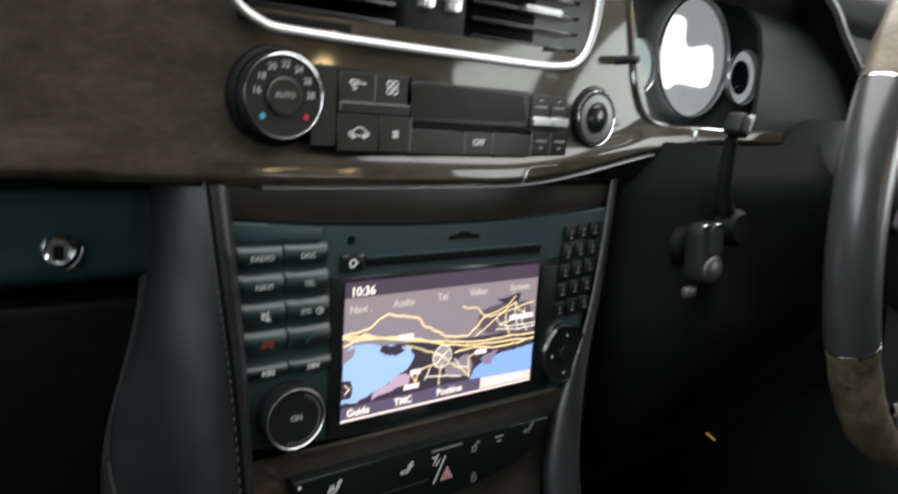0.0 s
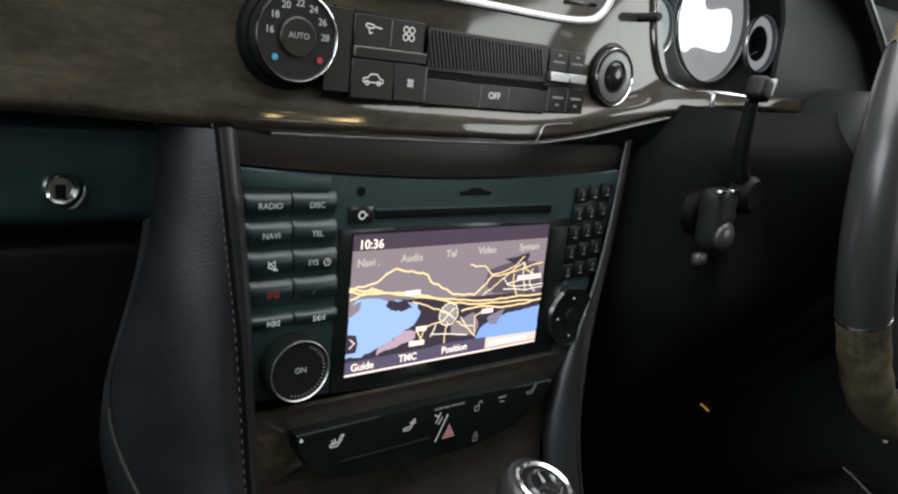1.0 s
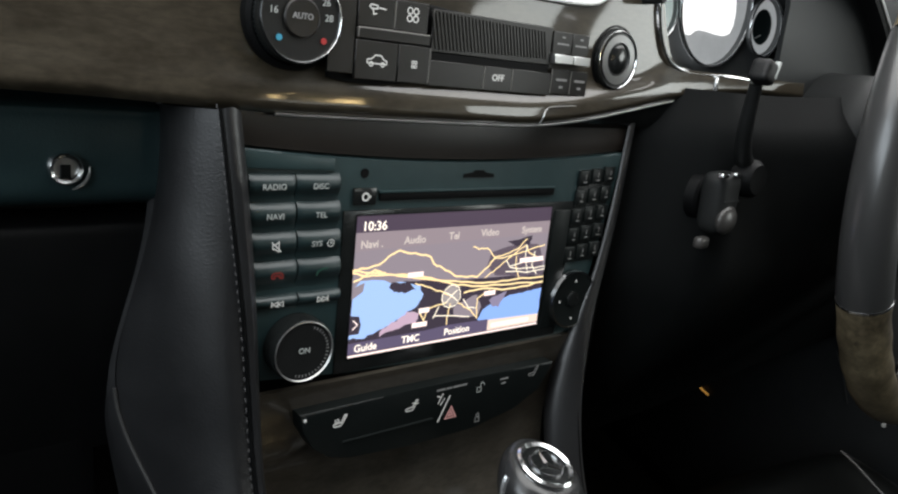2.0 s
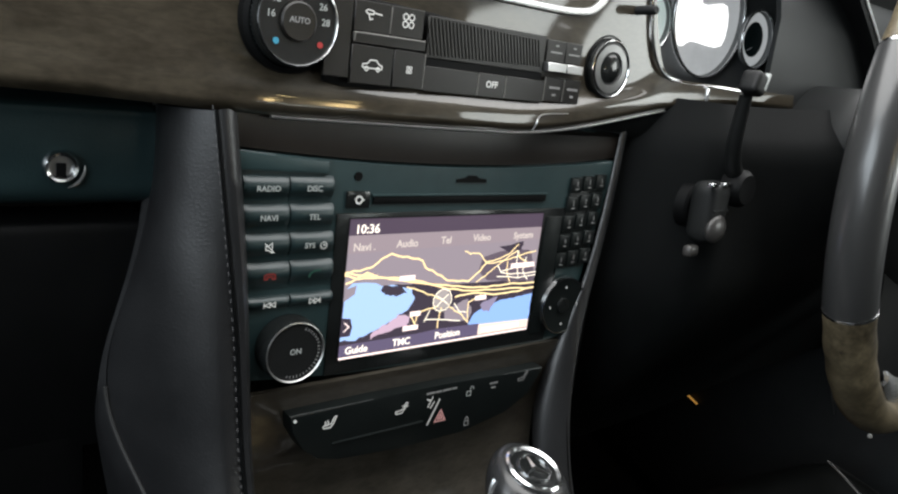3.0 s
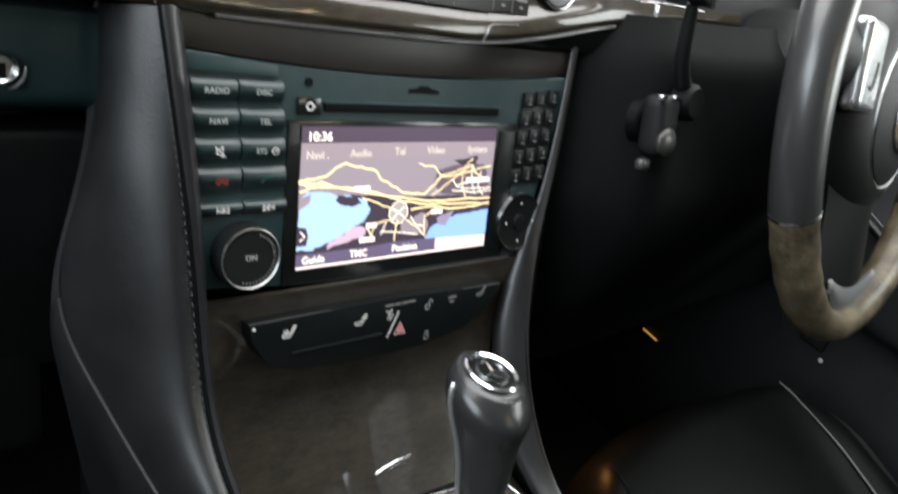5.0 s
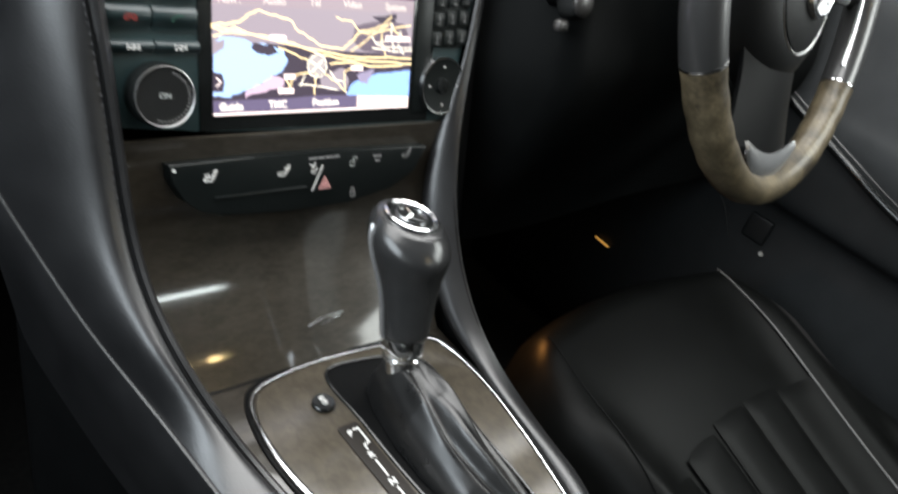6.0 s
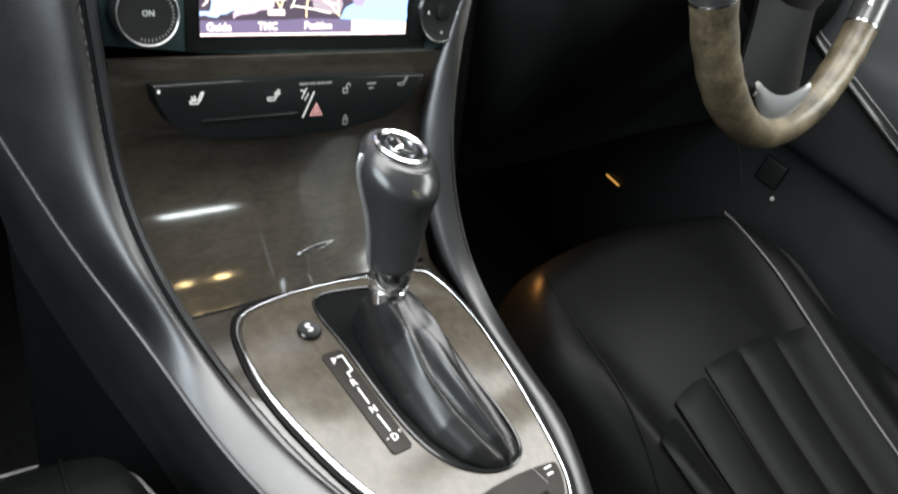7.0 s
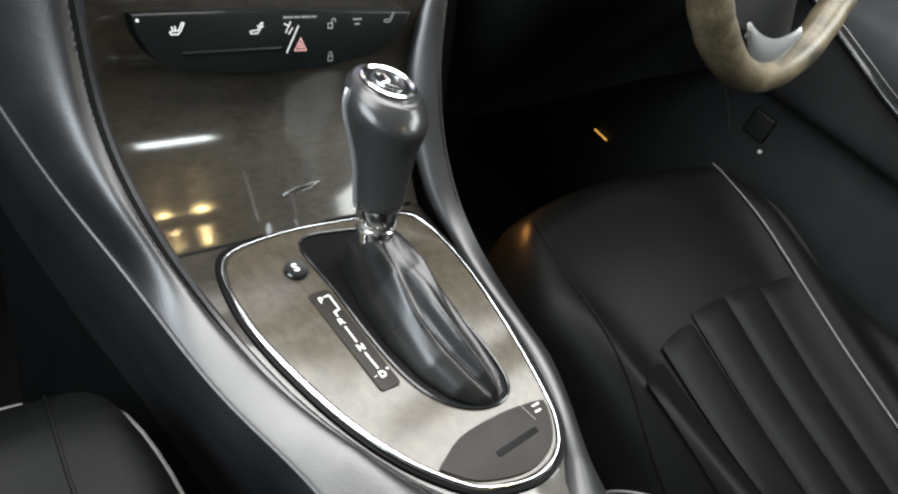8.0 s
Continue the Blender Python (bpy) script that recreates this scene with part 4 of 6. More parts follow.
# ---- centre console ----
# inner edge of the left shoulder and its outer seam, and the ridge of the right one, in the stack's frame
LEFT_IN = [(-0.1365, -0.003, 0.090), (-0.1300, -0.005, 0.036), (-0.1255, -0.007, -0.020), (-0.1235, -0.014, -0.090), (-0.1210, -0.034, -0.130),
           (-0.1125, -0.064, -0.167), (-0.0965, -0.098, -0.204), (-0.0862, -0.146, -0.223), (-0.0758, -0.178, -0.232), (-0.0615, -0.204, -0.243), (-0.0415, -0.228, -0.257), (-0.0150, -0.250, -0.268),
           (0.0000, -0.290, -0.282), (0.0020, -0.370, -0.308), (0.0020, -0.470, -0.340)]
LEFT_OUT = [(-0.1570, 0.045, 0.092), (-0.1600, 0.038, 0.045), (-0.1700, 0.036, 0.002), (-0.1820, 0.046, -0.056), (-0.1663, 0.022, -0.101),
            (-0.1497, -0.013, -0.148), (-0.1332, -0.055, -0.1810), (-0.1262, -0.107, -0.2025), (-0.1190, -0.147, -0.2175), (-0.1092, -0.181, -0.2285), (-0.1012, -0.220, -0.2425), (-0.0972, -0.284, -0.2660),
            (-0.0948, -0.346, -0.2840), (-0.0945, -0.420, -0.3050), (-0.0940, -0.505, -0.3320)]
RIGHT_IN = [(0.1375, 0.001, 0.1000), (0.1290, -0.002, 0.0385), (0.1190, -0.003, -0.0105), (0.1095, 0.000, -0.0390), (0.0970, 0.0060, -0.0935), (0.0950, -0.0020, -0.1290),
            (0.0940, -0.016, -0.1620), (0.0930, -0.038, -0.1950), (0.0920, -0.070, -0.2130), (0.0880, -0.110, -0.2310), (0.0820, -0.155, -0.2470), (0.0720, -0.190, -0.2590), (0.0580, -0.215, -0.2680),
            (0.0350, -0.240, -0.2740), (0.0120, -0.272, -0.2800), (0.0040, -0.350, -0.3020), (0.0030, -0.470, -0.3400)]
RIGHT_OUT = [(0.1435, 0.000, 0.1000), (0.1350, -0.004, 0.0350), (0.1260, -0.006, -0.0120), (0.1185, -0.009, -0.0400), (0.1100, -0.017, -0.0920), (0.1070, -0.028, -0.1320),
             (0.1060, -0.041, -0.1620), (0.1055, -0.058, -0.1880), (0.1060, -0.080, -0.2080), (0.1050, -0.125, -0.2310), (0.1030, -0.165, -0.2465), (0.0860, -0.203, -0.2590), (0.0690, -0.232, -0.2690),
             (0.0590, -0.262, -0.2790), (0.0540, -0.305, -0.2930), (0.0520, -0.380, -0.3180), (0.0510, -0.480, -0.3500)]
RIGHT_OUT = [(x, y, z - 0.014 * max(0.0, min(1.0, (-0.19 - z) / 0.06))) for x, y, z in RIGHT_OUT]


def relaxed(points, rounds=30):
    """The same line with its small kinks eased out; both ends stay."""
    p = [q.copy() for q in points]
    for _ in range(rounds):
        p = [p[0]] + [p[i] * 0.5 + (p[i - 1] + p[i + 1]) * 0.25 for i in range(1, len(p) - 1)] + [p[-1]]
    return p


def facing(inner, outer):
    """For each point of the inner line the point of the outer one that lies square across from it."""
    a, dense = relaxed(spline(inner, 9)), relaxed(spline(outer, 40), 300)
    picks, last = [], 0
    for i, p in enumerate(a):
        t = (a[min(i + 2, len(a) - 1)] - a[max(i - 2, 0)]).normalized()
        window = range(last, min(len(dense), last + 70))
        last = min(window, key=lambda k: abs((dense[k] - p).dot(t)))
        picks.append(float(last))
    for _ in range(60):
        picks = [picks[0]] + [picks[i] * 0.5 + (picks[i - 1] + picks[i + 1]) * 0.25 for i in range(1, len(picks) - 1)] + [picks[-1]]
    return a, relaxed([dense[int(round(k))].copy() for k in picks], 12)


def shoulder(name, inner, outer, parent, bulge, upright, level, crest, crest_top, n=20):
    """A padded leather side lofted between its inner edge and its outer seam, full in the middle."""
    a, b = facing(inner, outer)
    rows, normals = [], []
    for i, (p, q) in enumerate(zip(a, b)):
        i0, i1 = max(0, i - 3), min(len(a) - 1, i + 3)
        along = (a[i1] - a[i0]).normalized() + (b[i1] - b[i0]).normalized()
        side = along.cross(q - p).normalized()
        hint = upright.lerp(level, smooth_step(-0.02, -0.20, (p.z + q.z) / 2))
        normals.append(side if side.dot(hint) > 0 else -side)
    for i, (p, q) in enumerate(zip(a, b)):
        near = normals[max(0, i - 16):i + 17]
        out = sum(near, Vector()).normalized()
        high = bulge * min(1.0, (q - p).length / 0.03)
        line = []
        for k in range(n + 1):
            u = k / n
            peak = crest_top + (crest - crest_top) * smooth_step(0.045, -0.045, (p.z + q.z) / 2)
            w = u ** (math.log(0.5) / math.log(peak))
            line.append(p.lerp(q, u) + out * high * math.sin(math.pi * w) ** 0.85)
        rows.append(line)
    return part(name, sheet(rows), LEATHER, parent, "black grained leather side")


def console_body():
    c = thing("center_console", "black leather-clad centre console with stitched edges", "centre console", STACK)
    left = [(x - 0.0062 - 0.0045 * smooth_step(-0.06, 0.06, z), y - 0.0020, z + 0.0012) for x, y, z in LEFT_IN]
    shoulder("leather_side", left, LEFT_OUT, c, 0.0095, Vector((-0.70, -0.71, 0.05)), Vector((-0.30, -0.28, 0.91)), 0.27, 0.52)
    shoulder("leather_side", RIGHT_IN, RIGHT_OUT, c, 0.0080, Vector((-0.40, -0.9, 0.05)), Vector((0.05, -0.31, 0.95)), 0.30, 0.42)
    # stitched edge roll with its thread
    a, b = relaxed(spline(left, 9)), relaxed(spline(LEFT_IN, 9))
    part("edge_strip", sheet([[p + Vector((-0.001, 0.004, -0.003)), p, p.lerp(q, 0.18) + Vector((0, -0.0020, 0.0012)), p.lerp(q, 0.5) + Vector((0, -0.0030, 0.0020)), p.lerp(q, 0.8) + Vector((0, -0.0018, 0.0012)), q, q + Vector((0.0015, 0.010, -0.004))] for p, q in zip(a, b)], 0.0), LEATHER, c, "rolled leather edge")
    part("edge_groove", tube([p + Vector((-0.0004, -0.0012, 0.0008)) for p in a], 0.0007, 6), DARK, c, "dark seam groove")
    dense = relaxed(spline(left, 26), 200)
    bm = bmesh.new()
    for i in range(0, len(dense) - 1, 2):
        p = dense[i] + Vector((-0.0028, -0.0034, 0.0026))
        q = dense[i + 1] + Vector((-0.0028, -0.0034, 0.0026))
        tube([p, p.lerp(q, 0.8)], 0.00030, 5, bm=bm)
    tagged(part("stitching", bm, THREAD, c), kind="stuff")
    outer = relaxed(spline(LEFT_OUT, 9))
    part("outer_seam", tube([p + Vector((-0.0006, -0.0008, 0.0008)) for p in outer[27:]], 0.0012, 6), PIPING, c, "raised leather seam")
    # lower sides down to the carpet
    e = outer
    part("outer_side", sheet([[p, p + Vector((-0.0030, 0.003, -0.008)), p + Vector((-0.0030, 0.008, -0.022)), p + Vector((0.0010, 0.014, -0.042)), p + Vector((0.0070, 0.022, -0.070)), p + Vector((0.0150, 0.030, -0.110))] for p in e], 0.002), LEATHER, c)
    part("lower_side", sheet([[p + Vector((0.0150, 0.030, -0.110)), p + Vector((0.020, 0.06, -0.42))] for p in e], 0.002), DARK, c)
    e = spline(RIGHT_OUT, 4)
    part("lower_side", sheet([[p, p + Vector((0.003, 0.01, -0.05)), p + Vector((0.010, 0.02, -0.40))] for p in e], 0.002), DARK, c)
    # deck round the selector plate; its darker wood stands in for a dark reflection
    deck = spline([(x + 0.0006, y, z - 0.003) for x, y, z in LEFT_IN[5:12]], 4)
    deck2 = spline([(x - 0.0006, y, z - 0.003) for x, y, z in RIGHT_IN[6:14]], 4)
    rows = []
    for i in range(29):
        y = -0.012 - i * 0.0088
        z = -0.1916 + 0.33 * y - 0.0035
        la = min(deck, key=lambda q: abs(q.y - y)).x
        rb = min(deck2, key=lambda q: abs(q.y - y)).x
        la, rb = min(la, -0.02), max(rb, 0.03)
        rows.append([(la - 0.010, y, z - 0.006), (la, y, z - 0.002), (la + (rb - la) * 0.1, y, z), (la + (rb - la) * 0.9, y, z), (rb, y, z - 0.002), (rb + 0.006, y, z - 0.006)])
    part("deck", sheet(rows, 0.002), PANEL_WOOD, c, "wood deck, dark reflection put into its brown")
    part("rear_box", box((0.20, 0.50, 0.20), (0.0, 0, 0), 0.03, 3), LEATHER, c, m=STACK.inverted() @ pose(0.0, -0.66, 0.33))
    return c


def plate_outline(grow=0.0):
    pts = [(-0.0560, 0.0510), (-0.0690, 0.0395), (-0.0745, 0.0160), (-0.0750, -0.0090), (-0.0705, -0.0395), (-0.0600, -0.0815), (-0.0455, -0.1158), (-0.0265, -0.1415), (-0.0108, -0.1525),
           (0.0153, -0.1590), (0.0380, -0.1545), (0.0530, -0.1405), (0.0625, -0.1200), (0.0730, -0.0826), (0.0815, -0.0430), (0.0868, -0.0040), (0.0845, 0.0330), (0.0720, 0.0478), (0.0250, 0.0540), (-0.0200, 0.0560)]
    c = Vector((0.005, -0.05, 0))
    out = []
    for q in spline([(x, y, 0) for x, y in pts], 6, closed=True):
        d = (q - c).normalized()
        out.append(q + d * grow)
    return out


def slot_outline(grow=0.0, n=5):
    pts = [(-0.0145, 0.0440), (-0.0150, 0.0000), (-0.0148, -0.0450), (-0.0120, -0.0740), (-0.0040, -0.0945), (0.0105, -0.1080), (0.0280, -0.1130), (0.0420, -0.1080), (0.0490, -0.0900), (0.0510, -0.0500), (0.0500, 0.0000), (0.0440, 0.0360), (0.0150, 0.0470)]
    c = Vector((0.018, -0.03, 0))
    return [q + (q - c).normalized() * grow for q in spline([(x, y, 0) for x, y in pts], n, closed=True)]


def selector_plate():
    p = thing("selector_plate", "oval burl wood selector plate in a chrome ring", "gear selector plate", PLATE)
    outer, inner = plate_outline(), slot_outline()
    # wood annulus between ring and slot
    n = 120
    c = Vector((0.012, -0.045, 0))

    def ray_pick(loop, k):
        a = 2 * math.pi * k / n
        d = Vector((math.cos(a), math.sin(a), 0))
        best = max(loop, key=lambda q: (q - c).normalized().dot(d))
        return best

    rows = []
    for t in (0.0, 0.02, 0.5, 0.98, 1.0):
        z = 0.0 if 0 < t < 1 else -0.004
        rows.append([(ray_pick(inner, k).lerp(ray_pick(outer, k), t)) + Vector((0, 0, z)) for k in range(n)])
    part("wood_plate", sheet(rows, 0.0, closed_u=True), PLATE_WOOD, p, "glossy burl wood plate")
    part("chrome_ring", tube([q + Vector((0, 0, 0.0002)) for q in plate_outline(0.0012)], [0.0008 + 0.0019 * smooth_step(0.03, -0.05, q.x) * smooth_step(0.05, 0.0, q.y) for q in plate_outline()], 10, closed=True), CHROME, p, "bright chrome ring")
    part("ring_gap", tube([q + Vector((0, 0, -0.0008)) for q in plate_outline(0.0044)], 0.0017, 8, closed=True), DARK, p, "dark gap round the ring")
    part("slot_frame", tube([q + Vector((0, 0, 0.0004)) for q in slot_outline(0.0003)], 0.0013, 8, closed=True, flat=1.0), GLOSS, p, "gloss black slot frame")
    part("slot_floor", prism([(q.x, q.y) for q in slot_outline(-0.001)], 0.002), DARK, p, m=pose(0, 0, -0.0022))
    # gate strip with its letters
    strip = []
    for cx, cy, a0 in ((-0.0200, -0.0740, 270), (-0.0215, 0.0000, 0), (-0.0310, 0.0000, 90), (-0.0290, -0.0740, 180)):
        strip += ring_points(0.0025, 4, cx, cy, a0, a0 + 90)
    g = part("gate_strip", prism(strip, 0.0012, 0.0004), LID, p, "dark gate strip")
    for word, y, x in (("P", -0.0050, -0.0282), ("R", -0.0240, -0.0258), ("N", -0.0455, -0.0255), ("D", -0.0670, -0.0245)):
        lettering(word, 0.0062, PRINT, g, pose(x, y, 0.0016, 0, 0, 0), bold=0.0002)
    strokes("gate_line", [[(-0.0250, -0.0030), (-0.0215, -0.0030), (-0.0215, -0.0150), (-0.0255, -0.0160), (-0.0255, -0.0195)], [(-0.0257, -0.0285), (-0.0256, -0.0405)], [(-0.0254, -0.0500), (-0.0248, -0.0620)]], 0.0012, PRINT, g, Matrix(), 0.0016)
    strokes("plus_minus", [[(-0.0300, -0.0665), (-0.0285, -0.0665)], [(-0.0205, -0.0645), (-0.0187, -0.0645)], [(-0.0196, -0.0636), (-0.0196, -0.0654)]], 0.0005, PRINT, g, Matrix(), 0.0016)
    # sport switch
    b = turned("mode_button", [(0.0075, 0.0), (0.0075, 0.0022), (0.0068, 0.0030), (0, 0.0026)], GLOSS, p, pose(-0.0300, 0.0230, 0.0), "round black button")
    lettering("S", 0.0092, PRINT, b, pose(0, 0.0006, 0.0032), bold=0.00025)
    # small lidded tray at the rear
    arc = [q for q in plate_outline(-0.0030) if q.x > -0.032 and q.y < -0.112]
    arc.sort(key=lambda q: math.atan2(q.y + 0.12, q.x - 0.02))
    edge = spline([(0.0575, -0.1240, 0), (0.0368, -0.1205, 0), (0.0142, -0.1195, 0), (-0.0091, -0.1212, 0), (-0.0300, -0.1300, 0)], 4)
    hull = [q for q in arc if q.y < -0.1275] + edge
    hull.sort(key=lambda q: math.atan2(q.y + 0.135, q.x - 0.02))
    lid = part("tray_lid", prism([(q.x, q.y) for q in hull], 0.0016, 0.0005), LID, p, "dark grey tray lid")
    part("finger_slot", box((0.034, 0.0040, 0.0012), (0, 0, 0), 0.0005), DARK, lid, m=pose(0.021, -0.1390, 0.0016, 0, 0, 3))
    strokes("lid_mark", [[(0.0470, -0.1250), (0.0520, -0.1250)], [(0.0460, -0.1290), (0.0500, -0.1290)]], 0.0012, PRINT, lid, Matrix(), 0.0019)
    strokes("lid_line", [[(0.0400, -0.1210), (0.0420, -0.1330)]], 0.0004, DIM_PRINT, lid, Matrix(), 0.0019)
    return p


def gear_selector():
    s = thing("gear_selector", "black leather gear selector with a chrome-ringed cap", "gear selector", PLATE)
    low, top = Vector((0.0105, 0.0050, 0.0230)), Vector((0.0195, 0.0425, 0.1190))
    axis = (top - low).normalized()
    side = (Vector((1, 0, 0)) - axis * axis.x).normalized()
    ahead = axis.cross(side)
    turn = Matrix((side, ahead, axis)).transposed().to_4x4()
    collar_at = Vector((0.0128, 0.0145, 0.0475))
    m = Matrix.Translation(collar_at) @ turn
    # stem and collar
    turned("stem", [(0.0100, -0.045), (0.0100, -0.006)], CHROME, s, m, "satin metal stem")
    turned("collar", [(0.0100, -0.0135), (0.0124, -0.0125), (0.0128, -0.0110), (0.0122, -0.0100), (0.0130, -0.0080), (0.0132, 0.000), (0.0128, 0.002), (0.0112, 0.003)], CHROME, s, m, "chrome collar")
    prof = [(0.0112, 0.001), (0.0146, 0.003), (0.0160, 0.012), (0.0176, 0.026), (0.0204, 0.040), (0.0240, 0.052), (0.0258, 0.061), (0.0252, 0.068), (0.0226, 0.0735), (0.0180, 0.0768), (0.0, 0.0772)]
    pts = spline([(r, 0, h) for r, h in prof], 4)
    form = lathe([(max(q.x, 0), q.z) for q in pts], 56)
    for v in form.verts:
        v.co.z += 0.42 * v.co.y * smooth_step(0.030, 0.072, v.co.z)
        v.co.y += 0.004 * smooth_step(0.025, 0.070, v.co.z)
    grip = part("grip", form, GRIP, s, "smooth black leather grip", m)
    # bright seam along the grip's front edge
    a = radians(168)
    seam = [(q.x * math.cos(a) * 1.0, q.x * math.sin(a) * 1.0 + 0.004 * smooth_step(0.025, 0.070, q.z), q.z + 0.42 * q.x * math.sin(a) * smooth_step(0.030, 0.072, q.z)) for q in pts[4:-10]]
    part("chrome_seam", tube(seam, 0.0019, 8), SILVER, grip, "thin chrome seam")
    cap_m = pose(0, 0.004, 0.0772, 22, 0, 0)
    turned("cap_ring", [(0.0176, -0.001), (0.0174, 0.0016), (0.0160, 0.0024), (0.0140, 0.0014), (0.0138, -0.001)], CHROME, grip, cap_m, "chrome ring")
    turned("cap_disc", [(0.0142, 0.0), (0.0142, 0.0010), (0, 0.0012)], GLOSS, grip, cap_m, "gloss black disc")
    turned("badge_ring", [(0.0105, 0.001), (0.0103, 0.0026), (0.0092, 0.0026), (0.0090, 0.001)], CHROME, grip, cap_m)
    for deg in (200, 320, 80):
        bm = bmesh.new()
        bm.faces.new([bm.verts.new(q) for q in ((0.0, -0.0014, 0.0016), (0.0098, -0.0002, 0.0018), (0.0, 0.0, 0.0030))])
        bm.faces.new([bm.verts.new(q) for q in ((0.0, 0.0014, 0.0016), (0.0098, 0.0002, 0.0018), (0.0, 0.0, 0.0030))])
        part("badge_spoke", bm, CHROME, grip, m=cap_m @ pose(0, 0, 0, 0, 0, deg), smooth=False)
    # gaiter: a soft leather sleeve falling back from the stem in long folds
    along = (0.0250, 0.0225, 0.0190, 0.0040, -0.0250, -0.0500, -0.0780, -0.0980, -0.1090, -0.1130)
    left_x = (0.0060, 0.0030, 0.0010, -0.0040, -0.0085, -0.0090, -0.0050, 0.0040, 0.0150, 0.0220)
    right_x = (0.0330, 0.0370, 0.0390, 0.0450, 0.0455, 0.0455, 0.0460, 0.0430, 0.0370, 0.0300)
    height = (0.0005, 0.0180, 0.0330, 0.0365, 0.0330, 0.0270, 0.0195, 0.0130, 0.0070, 0.0008)
    rows = []
    for y in np.linspace(0.0250, -0.1130, 90):
        xl, xr, h = (float(np.interp(-y, [-a for a in along], v)) for v in (left_x, right_x, height))
        back = smooth_step(0.0, -0.075, y)
        row = []
        for u in np.linspace(0, 1, 61):
            w = u ** (math.log(0.5) / math.log(0.40 + 0.06 * back))
            arch = math.sin(math.pi * w) ** (0.36 + 0.30 * back)
            inside = math.sin(math.pi * u)
            fold = 0.19 * math.sin(2 * math.pi * (2.3 * u - 0.22 + 0.22 * back)) + 0.075 * math.sin(2 * math.pi * (4.6 * u + 1.5 * y + 0.2))
            pucker = 0.014 * math.sin(120 * y + 7 * u) * math.sin(60 * y)
            z = h * (arch + (fold + pucker) * inside * smooth_step(0.012, -0.030, y))
            x = xl + (xr - xl) * u + 0.0016 * math.sin(60 * y + 4 * u) * inside * back - 0.0022 * inside * (1 - back)
            row.append((x, y, 0.0008 + max(0.0, z)))
        rows.append(row)
    part("gaiter", sheet(rows), GAITER, s, "folded black leather gaiter")
    return s


# ---- steering wheel and column ----
WHEEL = pose(0.3673, -0.0966, 0.7184, -19.7, 0, 4.93) @ pose(0, 0, 0, 0, 6, 0)


def wheel_points(a0, a1, n, r=0.181, y=0.0):
    return [(r * math.cos(radians(a0 + (a1 - a0) * k / n)), y, r * math.sin(radians(a0 + (a1 - a0) * k / n))) for k in range(n + 1)]


